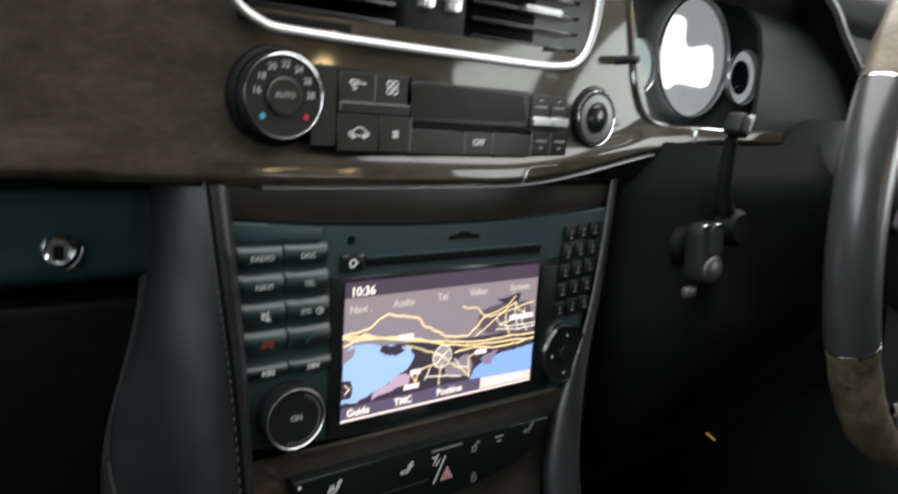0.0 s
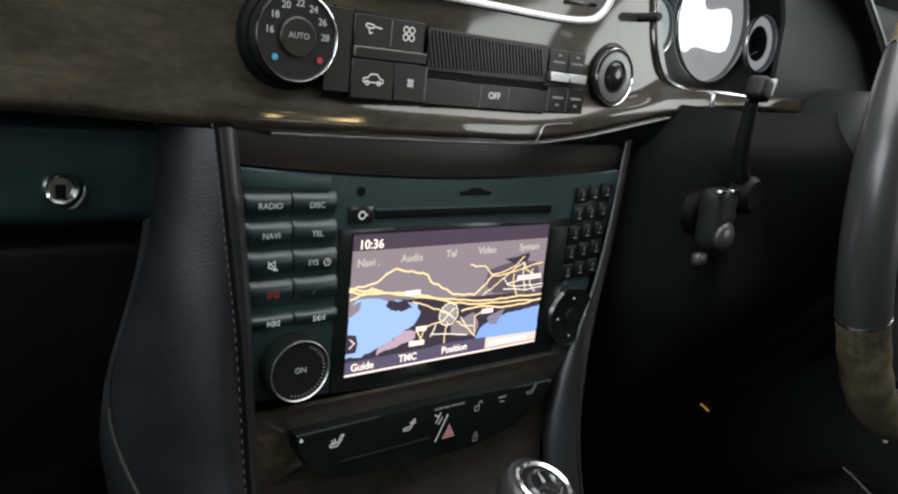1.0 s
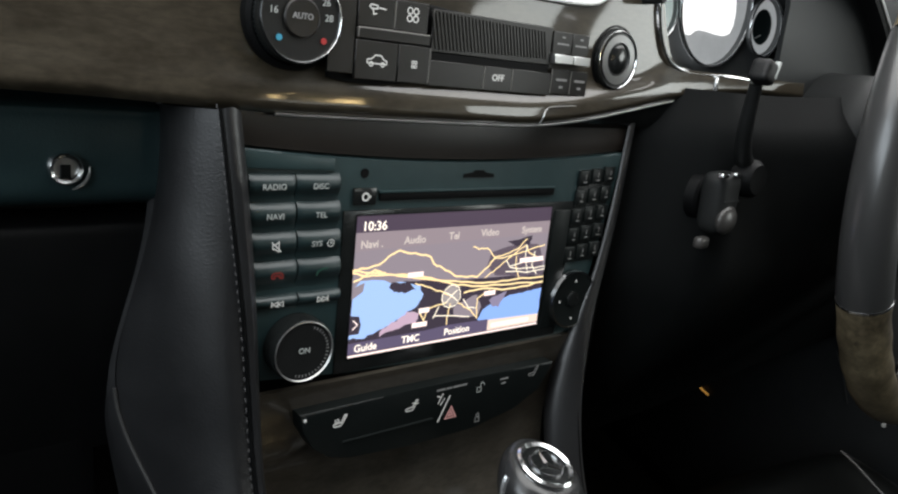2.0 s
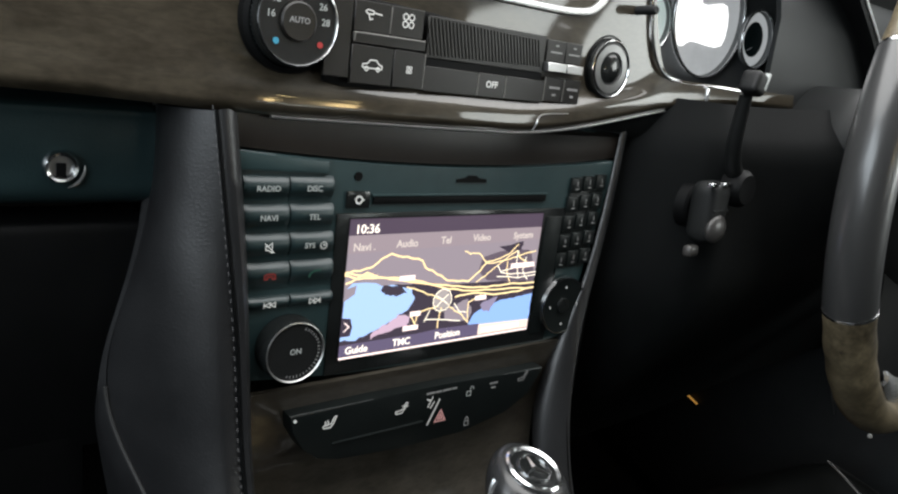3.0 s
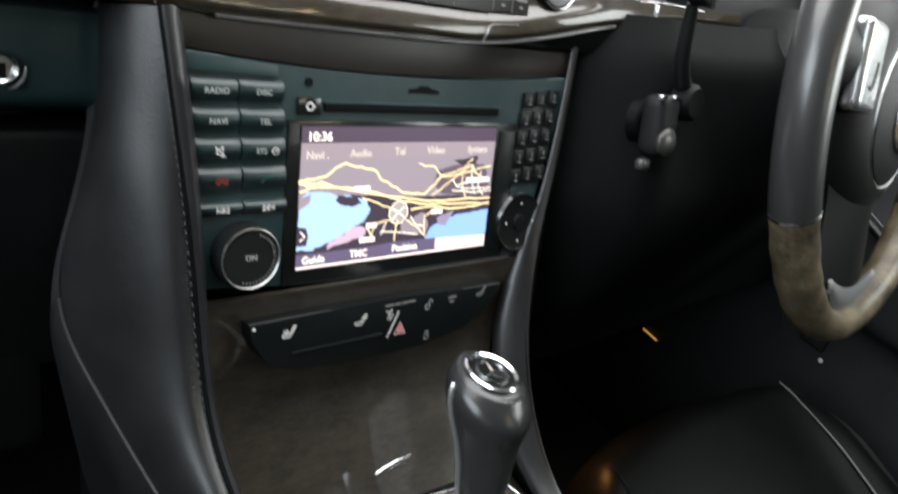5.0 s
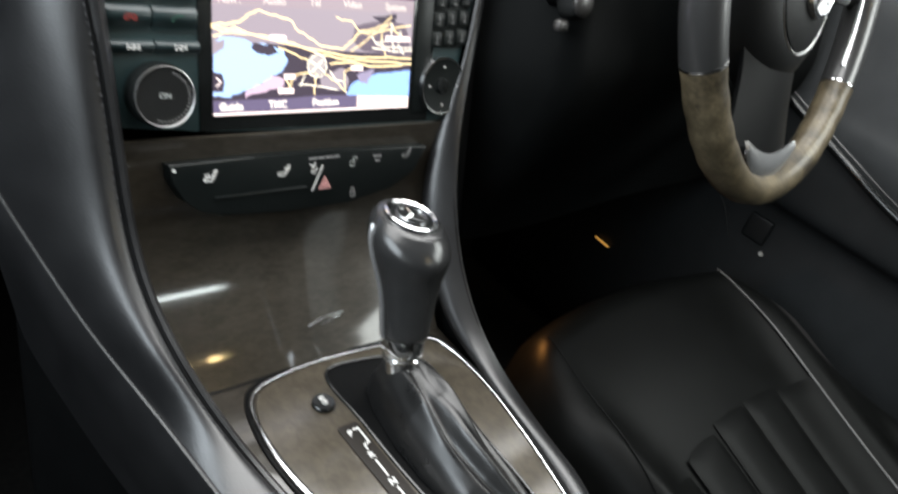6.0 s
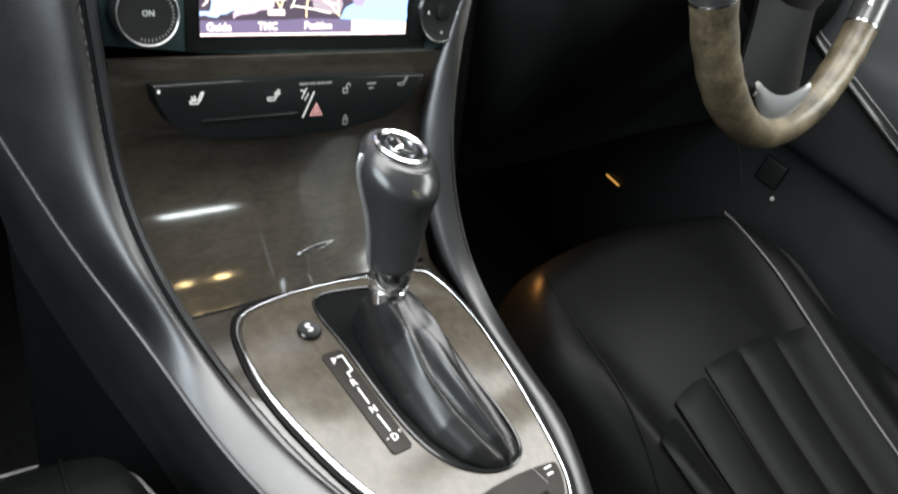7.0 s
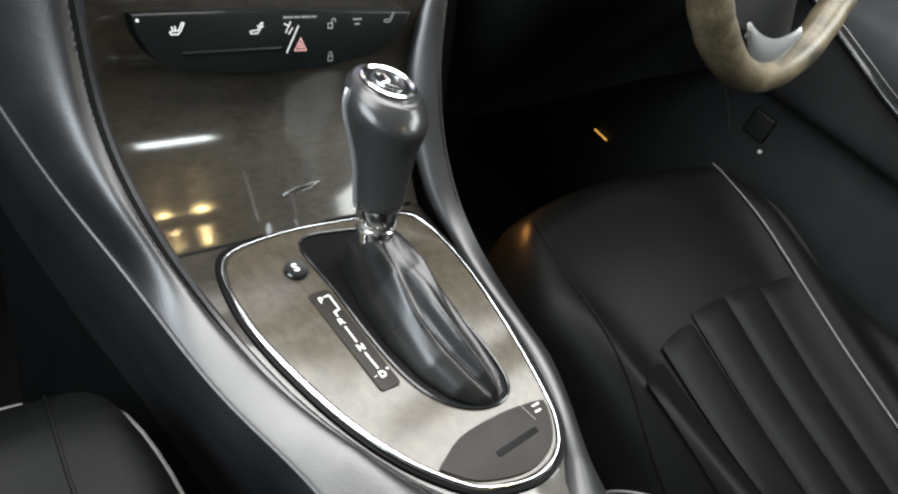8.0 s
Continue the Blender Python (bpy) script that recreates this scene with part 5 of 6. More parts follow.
def steering_wheel():
    w = thing("steering_wheel", "leather and pale burl wood steering wheel with chrome trim", "steering wheel", WHEEL)
    for a0, a1, name, mat, label in ((158.5, 209, "leather_rim", RIM_LEATHER, "black leather rim"), (-29, 21.5, "leather_rim", RIM_LEATHER, "black leather rim"),
                                     (209, 331, "wood_rim", WHEEL_WOOD, "pale burl wood rim"), (21.5, 158.5, "wood_rim", WHEEL_WOOD, "pale burl wood rim")):
        n = 72
        line = wheel_points(a0, a1, n)
        if name == "wood_rim":
            # finger hollows near the joints, a slimmer section at the bottom
            size = []
            for k in range(n + 1):
                far = min(k, n - k) / n * abs(a1 - a0)
                size.append(0.0156 - 0.0026 * smooth_step(22, 55, far) - 0.0007 * (1 - math.cos(2 * math.pi * far / 9.0)) / 2 * smooth_step(34, 22, far))
        else:
            size = [0.0158] * (n + 1)
        part(name, tube(line, size, 20), mat, w, label)
    for a in (21.5, 158.5, 209, 331):
        part("rim_joint", tube(wheel_points(a - 0.25, a + 0.25, 2), 0.0160, 20), CHROME, w, "thin chrome joint")
    # horn pad, its outline ring and badge
    pad = on_face(0.0, 0.022, -0.012)
    turned("hub_pad", [(0.092, -0.004), (0.086, 0.010), (0.076, 0.020), (0.064, 0.027), (0.058, 0.0285), (0.056, 0.0270), (0.0545, 0.0300), (0.040, 0.0350), (0.0, 0.0370)], SOFT, w, pad, "soft black horn pad")
    turned("pad_ring", [(0.0572, 0.0275), (0.0566, 0.0295), (0.0556, 0.0290), (0.0552, 0.0272)], SATIN, w, pad, "thin satin ring round the horn pad")
    turned("hub_ring", [(0.0290, 0.0340), (0.0285, 0.0400), (0.0255, 0.0410), (0.0245, 0.0360)], CHROME, w, pad, "chrome badge ring")
    turned("hub_disc", [(0.0250, 0.0362), (0.0, 0.0380)], GLOSS, w, pad)
    for deg in (90, 210, 330):
        bm = bmesh.new()
        bm.faces.new([bm.verts.new(q) for q in ((0.0, -0.0030, 0.0385), (0.0245, -0.0004, 0.0390), (0.0, 0.0, 0.0420))])
        bm.faces.new([bm.verts.new(q) for q in ((0.0, 0.0030, 0.0385), (0.0245, 0.0004, 0.0390), (0.0, 0.0, 0.0420))])
        part("badge_spoke", bm, CHROME, w, m=pad @ pose(0, 0, 0, 0, 0, deg), smooth=False)
    # side spokes with bright button pods
    for side in (-1, 1):
        rows = []
        for i in range(17):
            t = i / 16
            x = side * (0.066 + 0.110 * t)
            half = 0.034 - 0.012 * math.sin(math.pi * t)
            rows.append([(x, 0.016 - 0.006 * t - 0.014 * math.sin(math.pi * k / 12) ** 0.7, 0.010 + 0.012 * t + half * (k / 6 - 1)) for k in range(13)])
        part("side_spoke", sheet(rows, 0.005), SOFT, w, "black side spoke")
        edge = [(side * 0.1655 * math.cos(radians(a)), -0.003, 0.1655 * math.sin(radians(a))) for a in np.linspace(-24, 16, 22)]
        part("spoke_edge", tube(edge, 0.0022, 8), SILVER, w, "bright silver strip along the rim")
        form = box((0.040, 0.014, 0.060), (0, 0, 0), 0.0066, 5)
        for v in form.verts:
            v.co.x += side * 0.10 * v.co.z
        pod = part("button_pod", form, SILVER, w, "smooth silver button pod", pose(side * 0.094, -0.002, 0.012))
        part("pod_mark", tube(spline([(0.006, -0.0072, 0.004), (0.004, -0.0074, -0.010), (0.000, -0.0074, -0.015), (-0.005, -0.0072, -0.013)], 5), 0.0006, 6), DARK, pod)
    # lower spoke, hollowed towards its edges, with a chrome crescent at its end
    rows = []
    for i in range(25):
        t = i / 24
        z = -0.022 - 0.128 * t
        half = 0.060 + 0.022 * smooth_step(0.50, 0.0, t) + 0.008 * smooth_step(0.55, 1.0, t)
        rows.append([(half * u, 0.014 - 0.006 * t - 0.012 * (1 - u * u), z - 0.010 * t * (1 - u * u)) for u in np.linspace(-1, 1, 17)])
    part("lower_spoke", sheet(rows, 0.004), DARK, w, "black lower spoke")
    rows = []
    for i in range(33):
        u = 2 * i / 32 - 1
        x = 0.056 * u
        top, low = -0.1385 - 0.0110 * (1 - u * u), -0.1500 - 0.0225 * (1 - abs(u) ** 2.2)
        rows.append([(x, -0.0035 - 0.0022 * math.sin(math.pi * k / 5), top + (low - top) * k / 5) for k in range(6)])
    part("chrome_tip", sheet(rows, 0.003), SILVER, w, "chrome crescent at the end of the lower spoke")
    return w


def steering_column():
    c = thing("steering_column", "black steering column with stalks", "steering column", STACK)
    rows = []
    for i in range(19):
        t = i / 18
        y = 0.03 - 0.110 * t
        end = math.sqrt(max(0.0, 1 - (max(0.0, t - 0.70) / 0.30) ** 2)) * 0.6 + 0.4 * (t < 1)
        rows.append([(0.380 + 0.052 * end * math.cos(a), y, 0.100 + 0.046 * end * math.sin(a)) for a in np.linspace(0, 2 * math.pi, 41)[:-1]])
    part("shroud", sheet(rows, 0.0, closed_u=True), SHROUD, c, "dark column shroud")
    arm = spline([(0.262, -0.030, 0.070), (0.205, -0.050, 0.074), (0.178, -0.060, 0.094), (0.163, -0.070, 0.128)], 8)
    stalk = part("stalk", tube(arm, [0.0070 - 0.0030 * i / 24 for i in range(25)], 14), SHROUD, c, "dark stalk")
    part("stalk_knob", box((0.013, 0.013, 0.014), (0, 0, 0), 0.0038, 4), SOFT, stalk, "square-ended knob", pose(0.1615, -0.074, 0.1350, 0, 18, 0))
    part("knob_edge", box((0.0022, 0.0040, 0.0110), (0, 0, 0), 0.0009), KEY_PRINT, stalk, "pale end cap", pose(0.1665, -0.0790, 0.1366, 0, 18, 0))
    turned("lever_boss", [(0.013, -0.004), (0.013, 0.006), (0.010, 0.010), (0.0, 0.011)], DARK, c, on_face(0.203, -0.052, 0.066), "round dark boss")
    return c


def ignition_key():
    k = thing("ignition_key", "dark key fob with a grey rounded end in the ignition switch", "car key", STACK @ pose(0.1745, -0.050, 0.0500, 0, 0, 6))
    turned("switch_ring", [(0.016, 0.0), (0.0155, 0.007), (0.0135, 0.009), (0.011, 0.006)], DARK, k, on_face(0.011, 0.020, 0.000))
    form = box((0.028, 0.019, 0.042), (0.0055, 0, -0.0010), 0.0092, 6)
    for v in form.verts:
        v.co.x = 0.0055 + (v.co.x - 0.0055) * (1.0 - 0.20 * smooth_step(0.0, -0.021, v.co.z))
    part("fob", form, SHROUD, k, "dark key fob")
    cap = bmesh.new()
    bmesh.ops.create_uvsphere(cap, u_segments=24, v_segments=14, radius=1.0)
    for v in cap.verts:
        v.co = Vector((v.co.x * 0.0116, v.co.y * 0.0050, v.co.z * 0.0098))
    part("fob_button", cap, FOB_GREY, k, "grey rounded end", pose(0.0040, -0.0084, -0.0112))
    part("fob_seam", box((0.020, 0.0016, 0.0012), (0.0055, -0.0092, 0.0012), 0.0004), SHROUD, k)
    for x in (-0.0100, 0.0080):
        part("fob_chrome", box((0.0085, 0.0045, 0.0032), (x, -0.0075, 0.0188), 0.0012, 3), CHROME, k, "small chrome lug")
    part("key_tag", box((0.012, 0.007, 0.008), (-0.008, 0.0, -0.0275), 0.003, 3), FOB_GREY, k, "small dull tag")
    return k


# ---- instruments ----


def instrument_cluster():
    g = thing("instrument_cluster", "black instrument cluster with bright round dials", "instrument cluster", STACK)
    part("backing", box((0.62, 0.01, 0.24), (0.425, 0.078, 0.220)), CLUSTER, g)
    for x, z, r, y in ((0.235, 0.179, 0.0225, 0.070), (0.3065, 0.192, 0.050, 0.066), (0.3760, 0.181, 0.0250, 0.060)):
        d = turned("dial", [(r, 0.0), (0, 0.0001)], UNIT if x > 0.35 else DIALFACE if x > 0.28 else SMALL_DIAL, g, on_face(x, y, z), "dark round dial" if x > 0.35 else "pale round dial with glare put into its glow")
        turned("dial_well", [(r * 1.02, 0.0045), (r * 1.0, 0.002), (r * 0.99, 0.0)], CLUSTER, d, Matrix(), "dial well, glare put into its grey")
        part("dial_ring", tube([(r * 1.02 * math.cos(a), r * 1.02 * math.sin(a), 0.0045) for a in np.linspace(0, 2 * math.pi, 65)[:-1]], 0.0012, 8, closed=True), SILVER, d, "bright dial ring")
        if x > 0.35:
            turned("dial_band", [(r * 0.95, 0.0002), (r * 0.62, 0.0003)], DIALFACE, d, Matrix(), "pale scale band")
            strokes("needle", [[(-0.55 * r, -0.45 * r), (-0.20 * r, -0.30 * r)]], 0.0012, PRINT, d, pose(0, 0, 0.003))
    # hood
    front = spline([(0.200, -0.03, 0.264), (0.290, -0.03, 0.258), (0.350, -0.03, 0.238), (0.3785, -0.03, 0.2170), (0.4280, -0.03, 0.1820), (0.4700, -0.03, 0.1400)], 4)
    rows = []
    for i in range(21):
        q = front[i]
        rows.append([(q.x + 0.020 * (3 - k), q.y + 0.038 * (3 - k), q.z + 0.002 * (3 - k)) for k in range(4)])
    part("hood", sheet(rows, 0.005), SOFT, g, "soft black hood")
    edge = spline([r[-1] for r in rows], 2)
    part("hood_trim", tube(edge[2:-2], 0.0017, 8), SATIN, g, "pale metal hood edge")
    part("shelf", box((0.34, 0.08, 0.006), (0.36, 0.056, 0.126), 0.002), SOFT, g)
    part("reset_stalk", tube([(0.1265, 0.030, 0.1712), (0.1245, -0.0200, 0.1724), (0.1244, -0.0212, 0.1725)], [0.0029, 0.0029, 0.0022], 14), SOFT, g, "short black stalk")
    # glowing patch added in the large dial in place of its white glare
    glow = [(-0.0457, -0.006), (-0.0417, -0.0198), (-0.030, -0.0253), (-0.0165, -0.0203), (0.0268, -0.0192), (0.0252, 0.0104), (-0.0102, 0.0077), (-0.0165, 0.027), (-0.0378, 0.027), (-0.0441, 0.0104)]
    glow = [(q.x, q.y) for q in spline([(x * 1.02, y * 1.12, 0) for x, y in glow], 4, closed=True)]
    part("glare_patch", prism(glow, 0.0008), lit("glare_white", (1.0, 1.0, 1.0), 1.5), g, "glowing white patch as the glare in the large dial", on_face(0.3065, 0.0652, 0.192))
    return g


def glove_box():
    g = thing("glove_box", "dark glove box lid with a round chrome lock", "glove box", STACK)
    rows = []
    prof = [(0.060, 0.090), (0.036, 0.086), (0.034, 0.080), (0.0335, 0.062), (0.036, 0.047), (0.046, 0.040), (0.070, 0.036)]
    path = [(0, y, z) for y, z in prof]
    for x in np.linspace(-0.60, -0.1600, 8):
        rows.append([(x, q.y, q.z) for q in spline(path, 4)])
    part("upper_lid", sheet(rows, 0.003), GLOVE, g, "slate-black lid")
    rows = []
    path = [(0, 0.075, 0.031), (0, 0.056, 0.028), (0, 0.052, 0.018), (0, 0.056, -0.03), (0, 0.075, -0.10)]
    for x in np.linspace(-0.60, -0.1600, 8):
        rows.append([(x, q.y, q.z) for q in spline(path, 4)])
    # near-black instead of the upper lid's slate: its shade is put into the colour
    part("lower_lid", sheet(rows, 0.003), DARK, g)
    lock = turned("lock", [(0.0076, 0.0), (0.0074, 0.003), (0.0064, 0.0042), (0.0052, 0.0036), (0.0046, 0.002)], CHROME, g, on_face(-0.2010, 0.0345, 0.0590), "round chrome lock")
    turned("barrel", [(0.0050, 0.0018), (0, 0.0018)], SATIN, lock, Matrix())
    part("key_slot", box((0.0042, 0.0062, 0.001), (0.0, -0.0012, 0.0024), 0.0004), DARK, lock)
    lip = [(0.0098 * math.cos(radians(a)), 0.0098 * math.sin(radians(a)), 0.0018) for a in np.linspace(-75, 5, 16)]
    part("lock_lip", tube(lip, [0.0003 + 0.0008 * math.sin(math.pi * i / 15) for i in range(16)], 8), CHROME, lock, "bright lip beside the lock")
    return g


# ---- seats ----


def seat(low_side=0):
    """A front seat facing ahead; local origin on the floor below the cushion's middle."""
    s = thing("car_seat", "black leather front seat with a pleated cushion", "car seat")
    half, front, back = 0.232, 0.250, -0.27
    taper = 0.28 if low_side else 0.13

    def top(u, y):
        line = 0.80 - 0.40 * (0.24 - y) / 0.44
        ridge = 0.020 * math.exp(-((abs(u) - line - 0.08) / 0.14) ** 2)
        slope = 0.376 - 0.20 * (0.22 - y)
        roll = 0.075 * smooth_step(front - 0.070 + 0.022 * low_side, front + 0.02 + 0.008 * low_side, y) ** 2
        edge = 0.16 * smooth_step(0.86, 1.04, abs(u)) ** 2 + 0.085 * low_side * smooth_step(0.64, 1.0, -u) ** 1.3 - 0.03 * smooth_step(0.7, 0.95, abs(u)) * smooth_step(0.12, -0.1, y)
        crown = 0.012 * (1 - u * u) * smooth_step(-0.05, 0.16, y)
        return slope + crown + ridge * smooth_step(front + 0.01, front - 0.14, y) - roll - edge

    def arc(u, y):
        return 0.034 * low_side * u * u * (1.0 if u < 0 else 0.35) * smooth_step(0.05, front, y)

    rows = []
    for i in range(41):
        y = front + 0.012 - (front - back + 0.012) * i / 40
        trim = half * (1 - taper * max(0.0, (y - front + 0.11) / 0.122) ** 2)
        rows.append([(trim * u, y - arc(u, y), top(u, y)) for u in np.linspace(-1, 1, 61)])
    skirt = [[(x, y + 0.004, 0.19) for x, y, z in rows[0]]]
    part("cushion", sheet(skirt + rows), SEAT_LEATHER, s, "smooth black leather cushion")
    # pleats of the insert
    n = 5
    for k in range(n):
        x0, x1 = -0.158 + 0.303 * k / n, -0.158 + 0.303 * (k + 1) / n
        xc = (x0 + x1) / 2

        def across(x, y):
            far = half * (0.80 - 0.40 * (0.24 - y) / 0.44) - 0.006
            return -0.158 + (x + 0.158) / 0.303 * (far + 0.158)

        start = 0.082 - 1.1 * (xc - 0.020) ** 2 - 6 * (xc - 0.020) ** 4
        prows = []
        for i in range(22):
            y = start - 0.30 * (i / 21) ** 1.15
            lift = 0.0055 * smooth_step(start + 0.001, start - 0.012, y) - 0.0015
            prows.append([(across(x0 + (x1 - x0) * t, y), y + 0.004 * (0.5 - abs(t - 0.5)) * (1 - i / 21) - 1.4 * ((x0 + (x1 - x0) * t - 0.020) ** 2 - (xc - 0.020) ** 2) * (1 - i / 21), top(across(x0 + (x1 - x0) * t, y) / half, y) + lift * math.sin(math.pi * t) ** 0.55 + 0.0005) for t in np.linspace(0, 1, 9)])
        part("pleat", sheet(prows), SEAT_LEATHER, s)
    for side in ((1,) if low_side else ()):
        line = [(side * half * (0.775 - 0.40 * (0.24 - y) / 0.44), y, 0) for y in np.linspace(0.222, -0.26, 26)]
        line = [(x, y - arc(x / half, y), top(x / half, y) + 0.0020) for x, y, _ in line]
        rows = []
        for x, y, z in line:
            wide = 0.112 * smooth_step(0.245, 0.120, y) ** 0.6 + 0.004
            rows.append([(x + side * wide * k / 10, y, z - 0.0012 + 0.0045 * math.sin(math.pi * k / 10) * smooth_step(0.24, 0.10, y) - 0.012 * k / 10 - 0.05 * (k / 10) ** 4) for k in range(11)])
        part("bolster", sheet(rows), BOLSTER, s, "raised leather side bolster, light put into its colour")
        part("piping", tube(line, 0.0011, 8), SEAT_PIPING, s, "pale worn piping along the bolster")
    if low_side:
        seam = spline([(-0.138, 0.222, 0), (-0.144, 0.180, 0), (-0.153, 0.120, 0), (-0.165, 0.060, 0), (-0.177, 0.000, 0), (-0.186, -0.080, 0)], 6)
        part("inner_seam", tube([(q.x, q.y - arc(q.x / half, q.y), top(q.x / half, q.y) + 0.0006) for q in seam], 0.0008, 8), SEAT_LEATHER, s, "seam of the inner bolster")
        bend = spline([(-0.207, 0.006, 0), (-0.200, 0.004, 0), (-0.186, -0.020, 0), (-0.172, -0.060, 0), (-0.166, -0.110, 0)], 6)
        part("insert_piping", tube([(q.x, q.y, top(q.x / half, q.y) + 0.003) for q in bend], 0.0016, 8), SEAT_PIPING, s, "short pale piping")
    for side in (1,):
        line = []
        for y in np.linspace(-0.24, front + 0.004, 40):
            wide = half * (1 - taper * max(0.0, (y - front + 0.11) / 0.122) ** 2)
            line.append((side * wide * 0.93, y - arc(0.93, y), top(0.93, y) + 0.0012))
        if not low_side:
            wide = half * (1 - taper)
            line += [(wide * u, front + 0.006 + 0.006 * (0.9 - u), top(u, front + 0.006 + 0.006 * (0.9 - u)) + 0.0012) for u in np.linspace(0.88, -0.8, 18)]
            down = spline([(0.187, 0.250, 0), (0.181, 0.228, 0), (0.176, 0.200, 0), (0.172, 0.150, 0), (0.168, 0.060, 0)], 6)
            part("side_seam", tube([(q.x, q.y, top(q.x / half, q.y) + 0.0004) for q in down], 0.0009, 8), SEAT_LEATHER, s, "seam beside the edge piping")
        part("edge_seam", tube(line, 0.0011, 8), SEAT_LEATHER if low_side else SEAT_PIPING, s)
    part("base", box((0.40, 0.46, 0.17), (0, -0.02, 0.09), 0.02), DARK, s)
    rows = []
    for i in range(25):
        t = i / 24
        z = 0.30 + 0.58 * t
        yb = -0.265 - 0.40 * t
        rows.append([(0.225 * u * (1 - 0.15 * t ** 3), yb + 0.045 * math.exp(-((abs(u) - 0.85) / 0.2) ** 2) - 0.05 * abs(u) ** 6, z) for u in np.linspace(-1, 1, 31)])
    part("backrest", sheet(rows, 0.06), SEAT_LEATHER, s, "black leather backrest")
    part("headrest", box((0.25, 0.09, 0.13), (0, -0.71, 0.90), 0.035, 3), SEAT_LEATHER, s)
    return s


# ---- cabin shell ----


def shell():
    floor = part("floor", box((1.60, 3.6, 0.04), (0, -0.45, -0.02)), CARPET, None)
    tagged(floor, "black carpeted cabin floor", "floor", kind="structure")
    roof = part("ceiling", box((1.50, 1.75, 0.03), (0, -1.145, 1.185), 0.01), CLOTH, None)
    tagged(roof, "charcoal cloth roof lining", "ceiling", kind="structure")
    fire = part("wall_front", box((1.60, 0.04, 0.72), (0, 0.42, 0.36)), CARPET, None)
    tagged(fire, "dark bulkhead behind the footwell", "wall", kind="structure")
    rear = part("wall_rear", box((1.60, 0.05, 1.17), (0, -2.0, 0.585)), CARPET, None)
    tagged(rear, "dark rear bulkhead", "wall", kind="structure")
    for name, x in (("wall_left", -0.775), ("wall_right", 0.775)):
        w = part(name, box((0.05, 2.5, 0.72), (x, -0.82, 0.36), 0.01), SOFT, None)
        tagged(w, "dark lower door wall of the cabin", "wall", kind="structure")
        for y in (-0.95, -1.75):
            p = part("trim", box((0.05, 0.10, 0.44), (x * 0.985, y, 0.955), 0.01), CLOTH, None)
            tagged(p, "charcoal window pillar", "pillar", kind="structure")


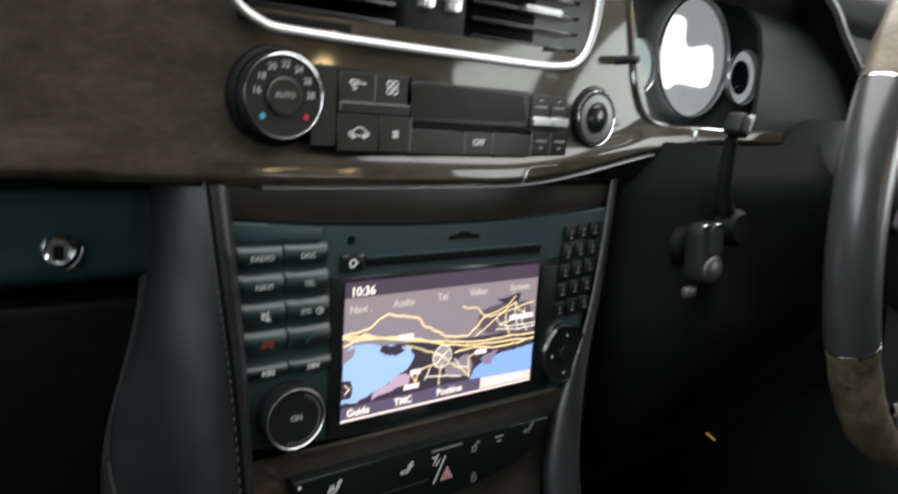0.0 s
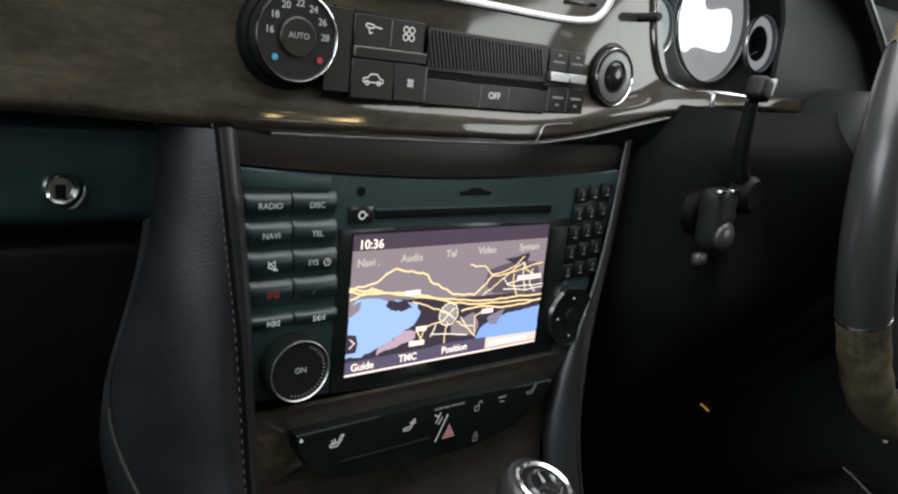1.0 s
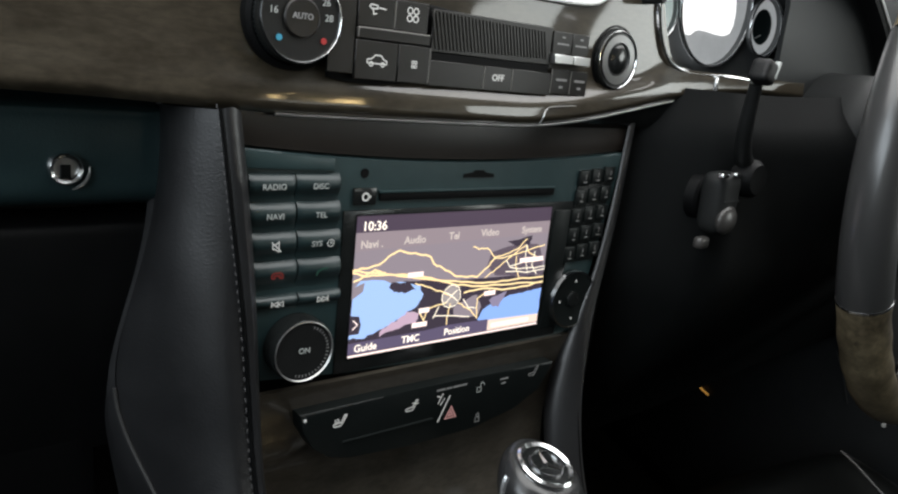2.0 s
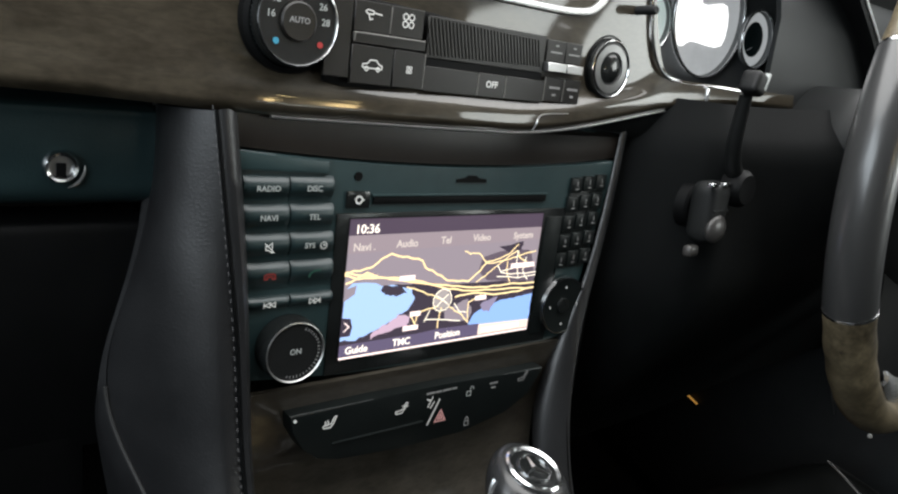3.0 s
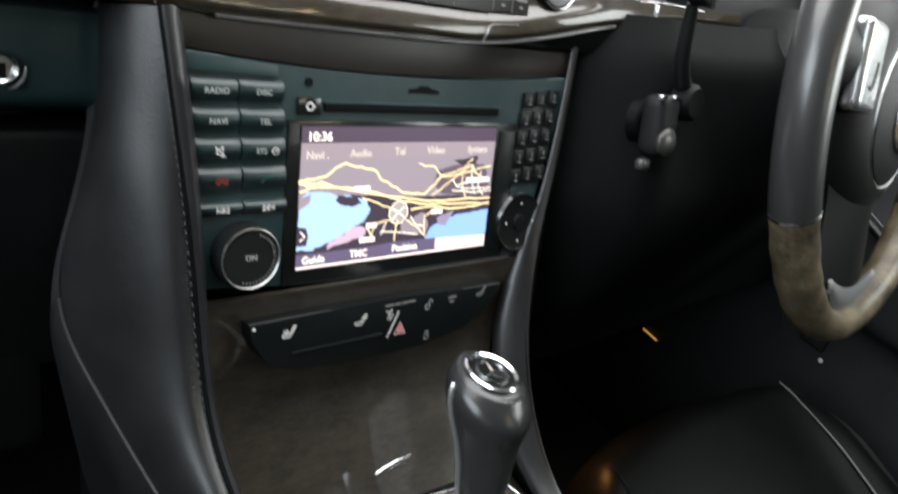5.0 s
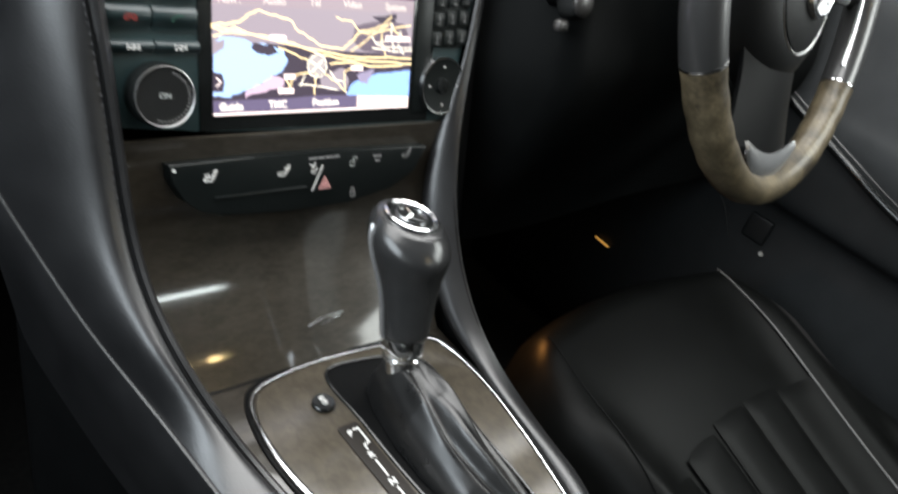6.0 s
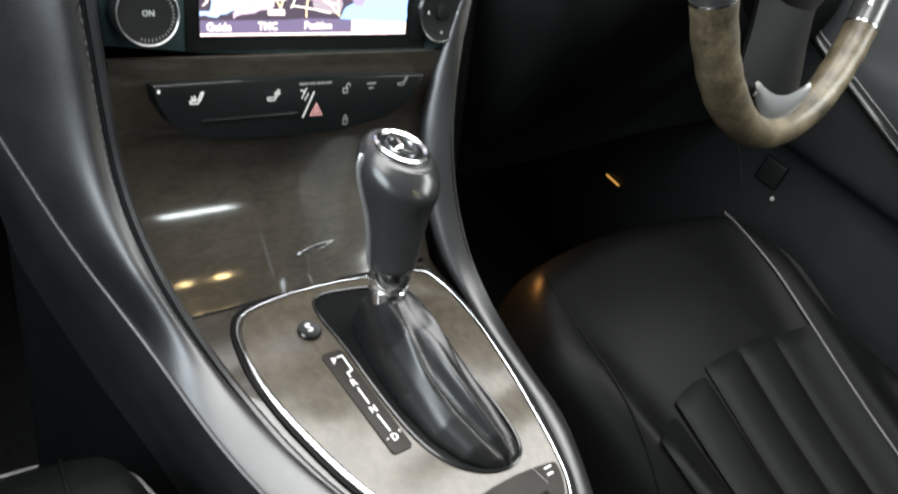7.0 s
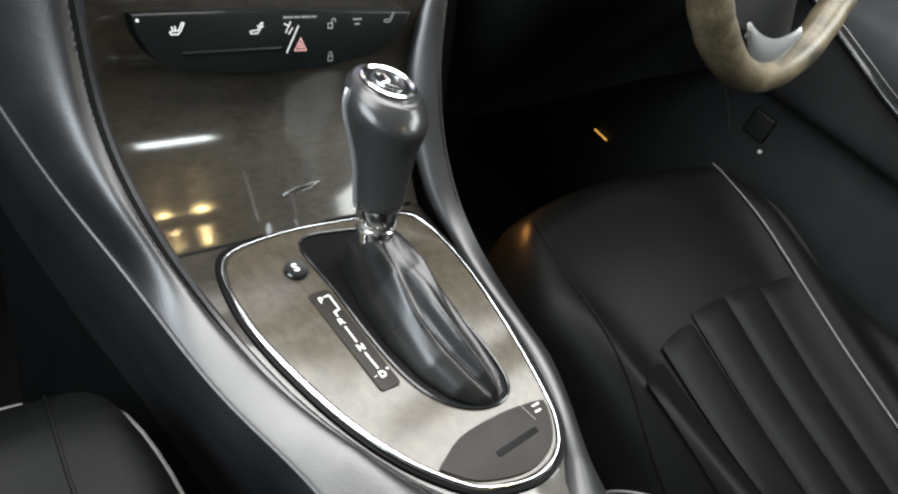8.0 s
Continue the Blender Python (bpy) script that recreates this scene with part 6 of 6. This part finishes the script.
def driver_door():
    d = thing("driver_door", "black driver's door panel with armrest and pocket", "car door")
    rows = []
    prof = [(0.745, 0.74), (0.705, 0.72), (0.690, 0.64), (0.676, 0.58), (0.668, 0.555), (0.664, 0.525), (0.666, 0.475), (0.671, 0.444), (0.684, 0.434), (0.694, 0.426), (0.697, 0.41), (0.697, 0.38), (0.697, 0.30), (0.700, 0.16), (0.72, 0.05)]
    base = spline([(x, 0, z) for x, z in prof], 4)
    for y in np.linspace(0.30, -0.95, 26):
        rows.append([(q.x + 0.004 * math.sin(3 * y), y, q.z) for q in base])
    part("door_panel", sheet(rows, 0.003), DOOR, d, "soft black door panel")
    pull = spline([(0.664, 0.02, 0.580), (0.660, -0.08, 0.545), (0.657, -0.14, 0.525), (0.657, -0.20, 0.505), (0.660, -0.30, 0.480)], 6)
    part("pull_trim", tube(pull, 0.0055, 10), GLOSS, d, "gloss black pull handle")
    part("pull_edge", tube([(p.x - 0.004, p.y, p.z + 0.011) for p in pull], 0.0012, 6), PIPING, d, "thin leather edge")
    # raised box whose darker colour stands in for the shade of a recess
    part("pocket", box((0.006, 0.034, 0.036), (0.6935, -0.072, 0.391), 0.004, 3), HAZE, d, "darker box as the shade of the door pocket's recess")
    part("panel_edge", tube([(0.694, -0.001, 0.406), (0.694, -0.020, 0.389), (0.694, -0.046, 0.356)], 0.0014, 6), DOOR, d, "thin panel edge")
    part("door_pin", lathe([(0.0, -0.002), (0.0030, 0.0), (0.0024, 0.002), (0, 0.0026)], 14), PRINT, d, "small bright stud", pose(0.6940, -0.0925, 0.3635, 0, -90, 0))
    part("marker_light", box((0.003, 0.028, 0.0022), (0, 0, 0), 0.0008), AMBER, d, "amber door marker light", pose(0.6940, 0.125, 0.2330, 3, 0, 0))
    return d


def pedals():
    p = thing("brake_pedal", "dark rubber brake pedal in the footwell", "pedal", pose(0.36, 0.20, 0.12, -40, 0, 0))
    part("pad", box((0.09, 0.012, 0.055), (0, 0, 0), 0.004), DARK, p)
    part("arm", box((0.014, 0.010, 0.26), (0, 0.014, 0.12), 0.003), DARK, p)


def roof_lamps():
    r = thing("reading_lamp", "charcoal overhead unit with two warm reading lamps", "reading lamp")
    part("housing", box((0.24, 0.28, 0.03), (0.325, -0.90, 1.160), 0.008), CLOTH, r)
    for x, y, w in LAMPS:
        turned("lens", [(w, 0.0), (w * 0.85, -0.003), (0, -0.004)], LAMP_GLOW, r, pose(x, y, 1.1445), "warm glowing lens")
    # glowing strip added under the roof, in place of a workshop tube outside
    b = thing("reflected_tube", "white strip added under the roof as the reflected workshop tube", "roof light")
    part("housing", box((0.28, 0.08, 0.02), (0.455, -1.30, 1.163), 0.006), CLOTH, b)
    part("tube", box((0.210, 0.050, 0.006), (0.455, -1.30, 1.151), 0.002), TUBE_GLOW, b, "white glowing tube")


LAMPS = ((0.285, -0.975, 0.012), (0.380, -0.975, 0.015), (0.265, -0.825, 0.006), (0.330, -0.815, 0.007))
dashboard()
center_vents()
climate_panel()
head_unit()
lower_panel()
switch_bar()
console_body()
selector_plate()
gear_selector()
steering_wheel()
steering_column()
ignition_key()
instrument_cluster()
glove_box()
chair = seat(1)
chair.matrix_world = pose(0.360, -0.320, 0.0)
tagged(chair, group="front seats")
other = seat()
other.matrix_world = pose(-0.380, -0.370, 0.040) @ Matrix.Diagonal((1.10, 1, 1, 1))
tagged(other, group="front seats")
shell()
driver_door()
pedals()
roof_lamps()
